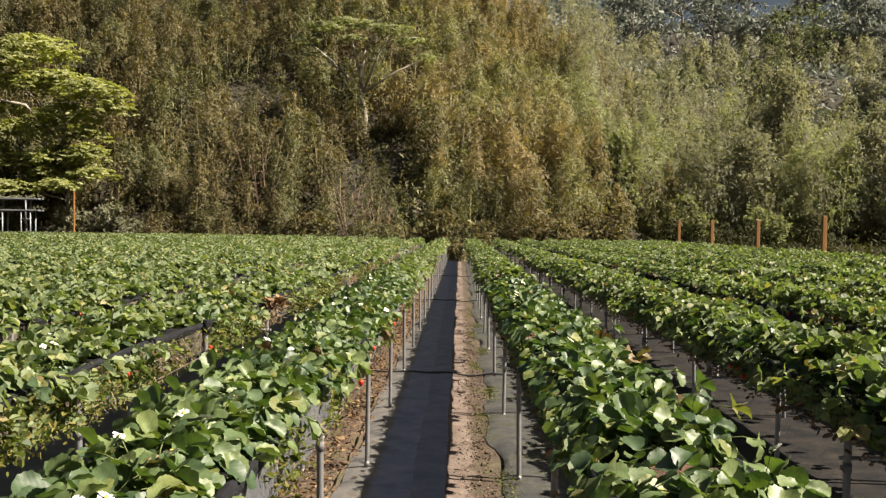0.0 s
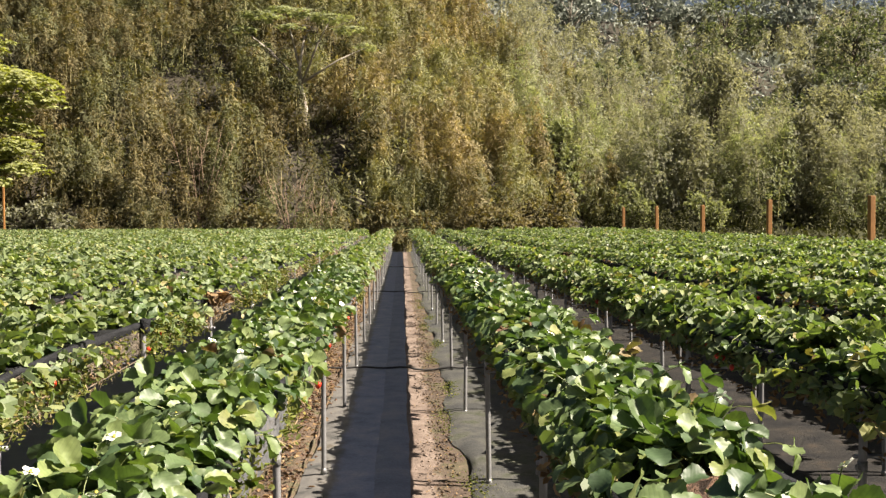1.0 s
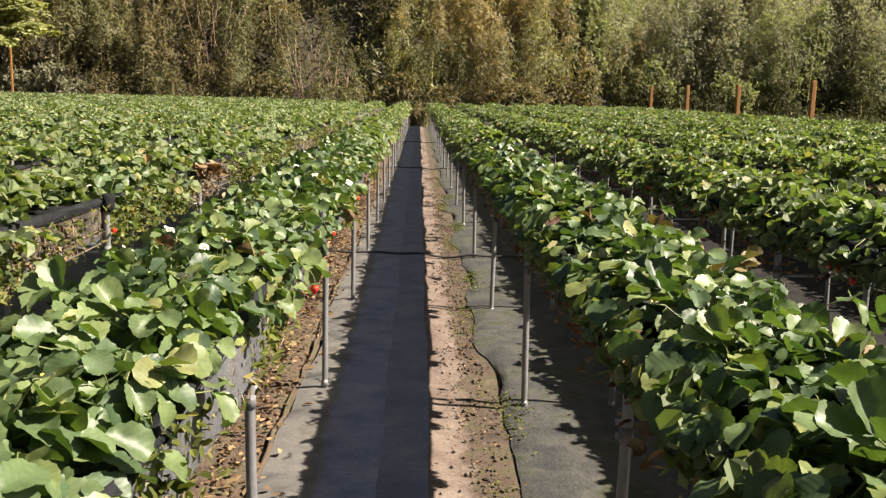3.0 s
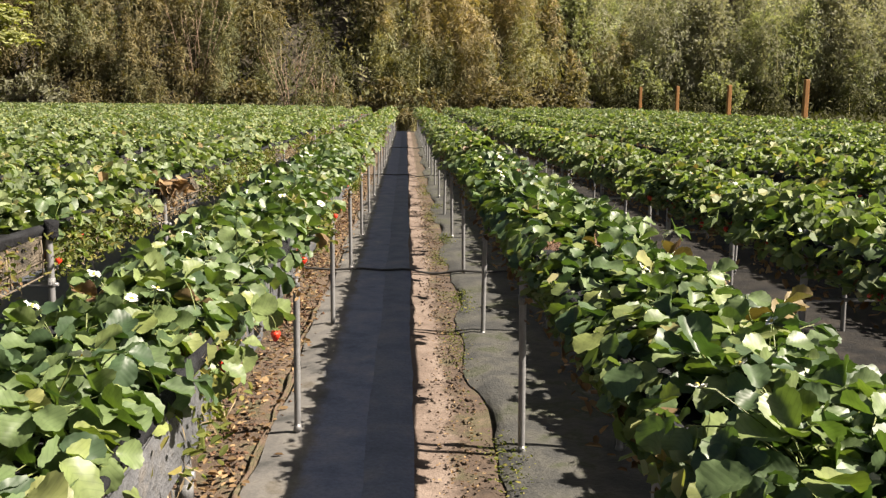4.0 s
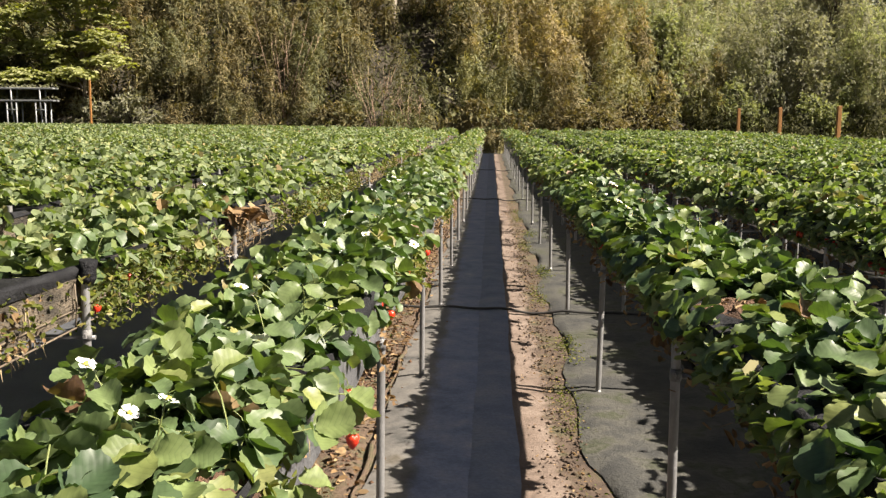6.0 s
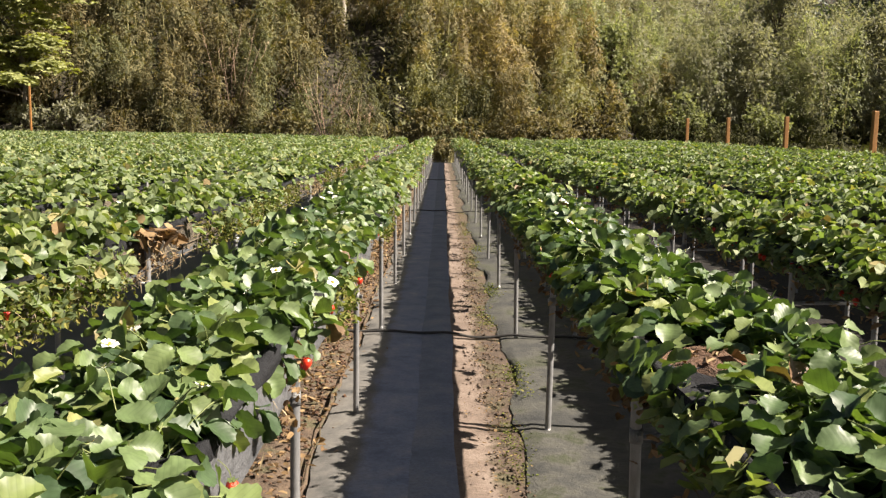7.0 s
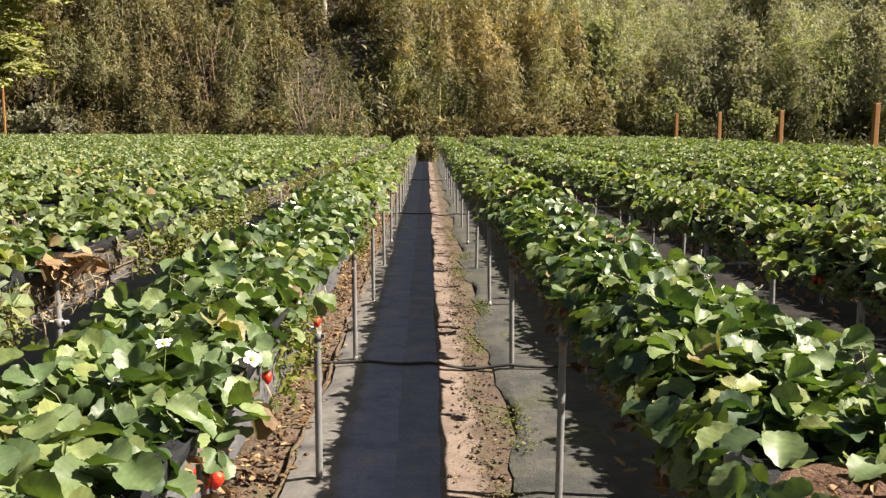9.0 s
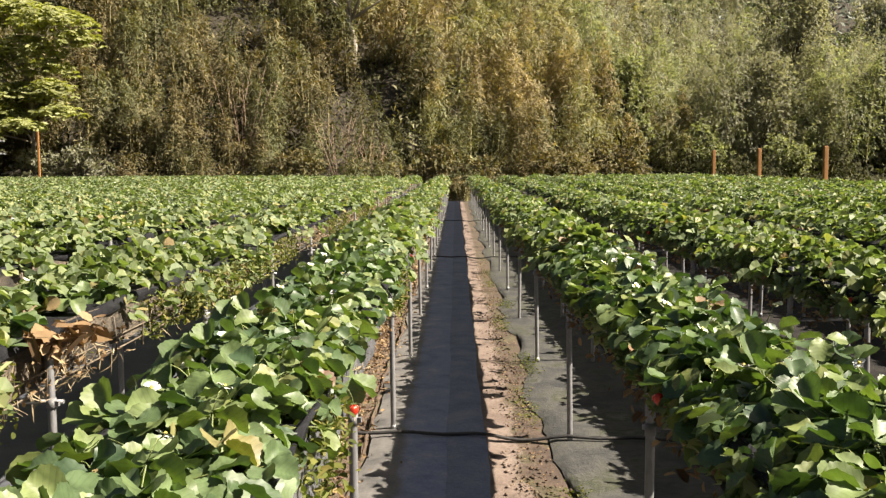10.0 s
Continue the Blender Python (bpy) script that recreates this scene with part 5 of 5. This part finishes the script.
for k in range(3):
    rack(-26.9 - 3.3 * k, 56.2 + 0.3 * (k % 2), 1.7, 2.9, 90 + k)
BRIGHT = "bright yellow-green broadleaf tree in layered flat pads"
LAYERS = [(-2.0, 11.4, 2.5), (-4.2, 10.6, 2.2), (2.4, 8.5, 2.2), (-0.4, 9.3, 2.3), (-2.9, 9.4, 1.9), (3.6, 7.5, 1.3), (0.4, 6.8, 2.2), (-2.6, 6.0, 1.7), (2.0, 5.8, 1.4), (0.3, 4.4, 2.1), (2.5, 4.6, 1.2), (-2.8, 4.0, 1.7), (-0.4, 3.1, 1.5), (-4.6, 7.6, 1.8), (-4.8, 4.9, 1.8), (1.0, 2.4, 1.5), (-2.2, 2.3, 1.6), (2.9, 3.2, 1.3)]
bright_tree = tree(-26.0, 61.5, 12.2, 6.5, 71, M_TREE, M_BARK, BRIGHT, 0, 330, 0.34, 0.16, 0.40, 0.16, shape=LAYERS)
part("branch", tube([(-0.2, -1.0, 5.6), (-1.6, -2.3, 7.6), (-3.4, -2.8, 7.9), (-5.0, -3.1, 7.8), (-7.6, -3.4, 8.6)], [0.10, 0.075, 0.06, 0.05, 0.03], 6), M_BARK, bright_tree, "pale bare branch")
UMBRELLA = [(-4.2, 8.0, 1.0), (-2.9, 8.9, 1.4), (-1.3, 9.6, 1.6), (0.4, 9.3, 1.2), (2.2, 8.9, 1.5), (3.5, 7.9, 1.2), (-3.4, 7.2, 0.9), (-0.6, 8.1, 1.0), (4.7, 7.0, 0.8)]
tree(-7.3, 70.8, 9.6, 4.2, 73, M_GROVE, M_BARK, "pale-trunked tree with a flat light green crown above the bamboo", 0, 210, 0.30, 0.24, 0.30, 0.74, shape=UMBRELLA, tops=4.2)
GROVE = [(12.0, 71.5, 7, 2.2), (22.5, 73, 8.5, 2.5), (33, 75, 9.5, 2.8), (42, 75, 10, 3.0), (27, 80, 12, 3.2), (38, 82, 12, 3.3), (50, 92, 12, 4.0)]
for k, (x, y, h, s) in enumerate(GROVE):
    tree(x, y, h, s, 80 + k, M_BAMBOO_GREEN if k % 3 else M_GROVE, M_BARK_DARK, "grey-green broadleaf tree among the bamboo", 46, 300, 0.27, 0.10, 0.95, 0.10, clump=(0.18, 0.40))
for k, (x, y, h, s) in enumerate([(24, 112, 12, 6), (34, 104, 11, 5.5), (50, 118, 12, 6), (62, 130, 13, 6.5), (44, 136, 13, 6), (30, 138, 12, 6), (74, 150, 13, 7), (58, 165, 14, 7)]):
    tree(x, y, h, s, 120 + k, M_TREE_DARK, M_BARK_DARK, "rounded green tree on the upper slope, leaves greyed for haze", 14, 32, 0.54, 0.25, 0.5, 0.3)
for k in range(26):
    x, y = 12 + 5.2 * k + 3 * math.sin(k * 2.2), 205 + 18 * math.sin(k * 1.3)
    tree(x, y, 12 + 3 * math.sin(k * 1.9), 8, 160 + k, M_TREE_HAZE, M_BARK, "tree on the far ridge, haze painted into its grey-green leaves", 9, 20, 1.0, 0.3, 0.5, 0.25)


def bush(x, y, h, s, seed, mat, label, z=None):
    r = np.random.default_rng(seed)
    base = new("bush")
    base.location = (x, y, float(terrain(x, y)) if z is None else z)
    tagged(base, label, "bush")
    bm = bmesh.new()
    made = []
    for k in range(7):
        a = k * 2.4
        c = (s * 0.6 * math.cos(a) * r.uniform(0.3, 1), s * 0.6 * math.sin(a) * r.uniform(0.3, 1), h * r.uniform(0.15, 0.9))
        tube([(0, 0, -0.1), (c[0] * 0.4, c[1] * 0.4, c[2] * 0.6), c], [0.025, 0.018, 0.006], 5, bm=bm)
        made.append((c, s * 0.5, s * 0.5, h * 0.22))
    part("stem", bm, M_BARK_DARK, base)
    part("crown", crown_cloud(made, r, 420, 0.22, mat), None, base)


for k, (x, y, h, s, mt) in enumerate([(17.0, 68.5, 4.4, 1.7, M_GROVE), (22.6, 68, 3.6, 1.7, M_GROVE), (-1.2, 48, 2.2, 1.4, M_BAMBOO), (1.0, 48, 1.8, 1.3, M_BAMBOO), (-20, 57.5, 2.0, 1.5, M_BAMBOO_GREEN), (4.5, 49, 2.4, 1.8, M_BAMBOO), (8, 50, 2.6, 1.8, M_BAMBOO), (-9, 55.5, 2.2, 1.8, M_BAMBOO), (-22.3, 59.0, 2.4, 1.5, M_BAMBOO_GREEN), (-25.0, 59.4, 2.0, 1.6, M_BAMBOO_GREEN)]):
    bush(x, y, h, s, 300 + k, mt, "leafy light green bush at the edge of the field")


# ---- bare shrubs against the woods ----
def bare_shrub(x, y, h, seed):
    """A leafless shrub: forked stems that thin out into twigs."""
    r = np.random.default_rng(seed)
    bm = bmesh.new()
    for k in range(9):
        a, lean = r.uniform(0, 6.28), r.uniform(0.1, 0.45)
        top = np.array([lean * h * math.cos(a), lean * h * math.sin(a), h * r.uniform(0.7, 1.0)])
        mid = top * 0.5 + r.normal(0, 0.12, 3)
        tube([(0, 0, -0.1), tuple(mid), tuple(top)], [0.026, 0.016, 0.005], 5, bm=bm)
        for j in range(7):
            s = r.uniform(0.35, 0.95)
            p0 = mid * 2 * s if s < 0.5 else mid + (top - mid) * (s - 0.5) * 2
            p1 = p0 + r.normal(0, 0.35, 3) + np.array([0, 0, 0.35])
            tube([tuple(p0), tuple((p0 + p1) / 2 + r.normal(0, 0.05, 3)), tuple(p1)], [0.012, 0.009, 0.004], 4, bm=bm)
    ob = part("bare_shrub", bm, M_TWIG)
    ob.location = (x, y, float(terrain(x, y)))
    tagged(ob, "leafless reddish-brown shrub before the bamboo", "shrub")


bare_shrub(-6.6, 56.6, 4.6, 3)
bare_shrub(-12.5, 59.0, 6.5, 4)
bare_shrub(-5.0, 57.2, 3.4, 5)
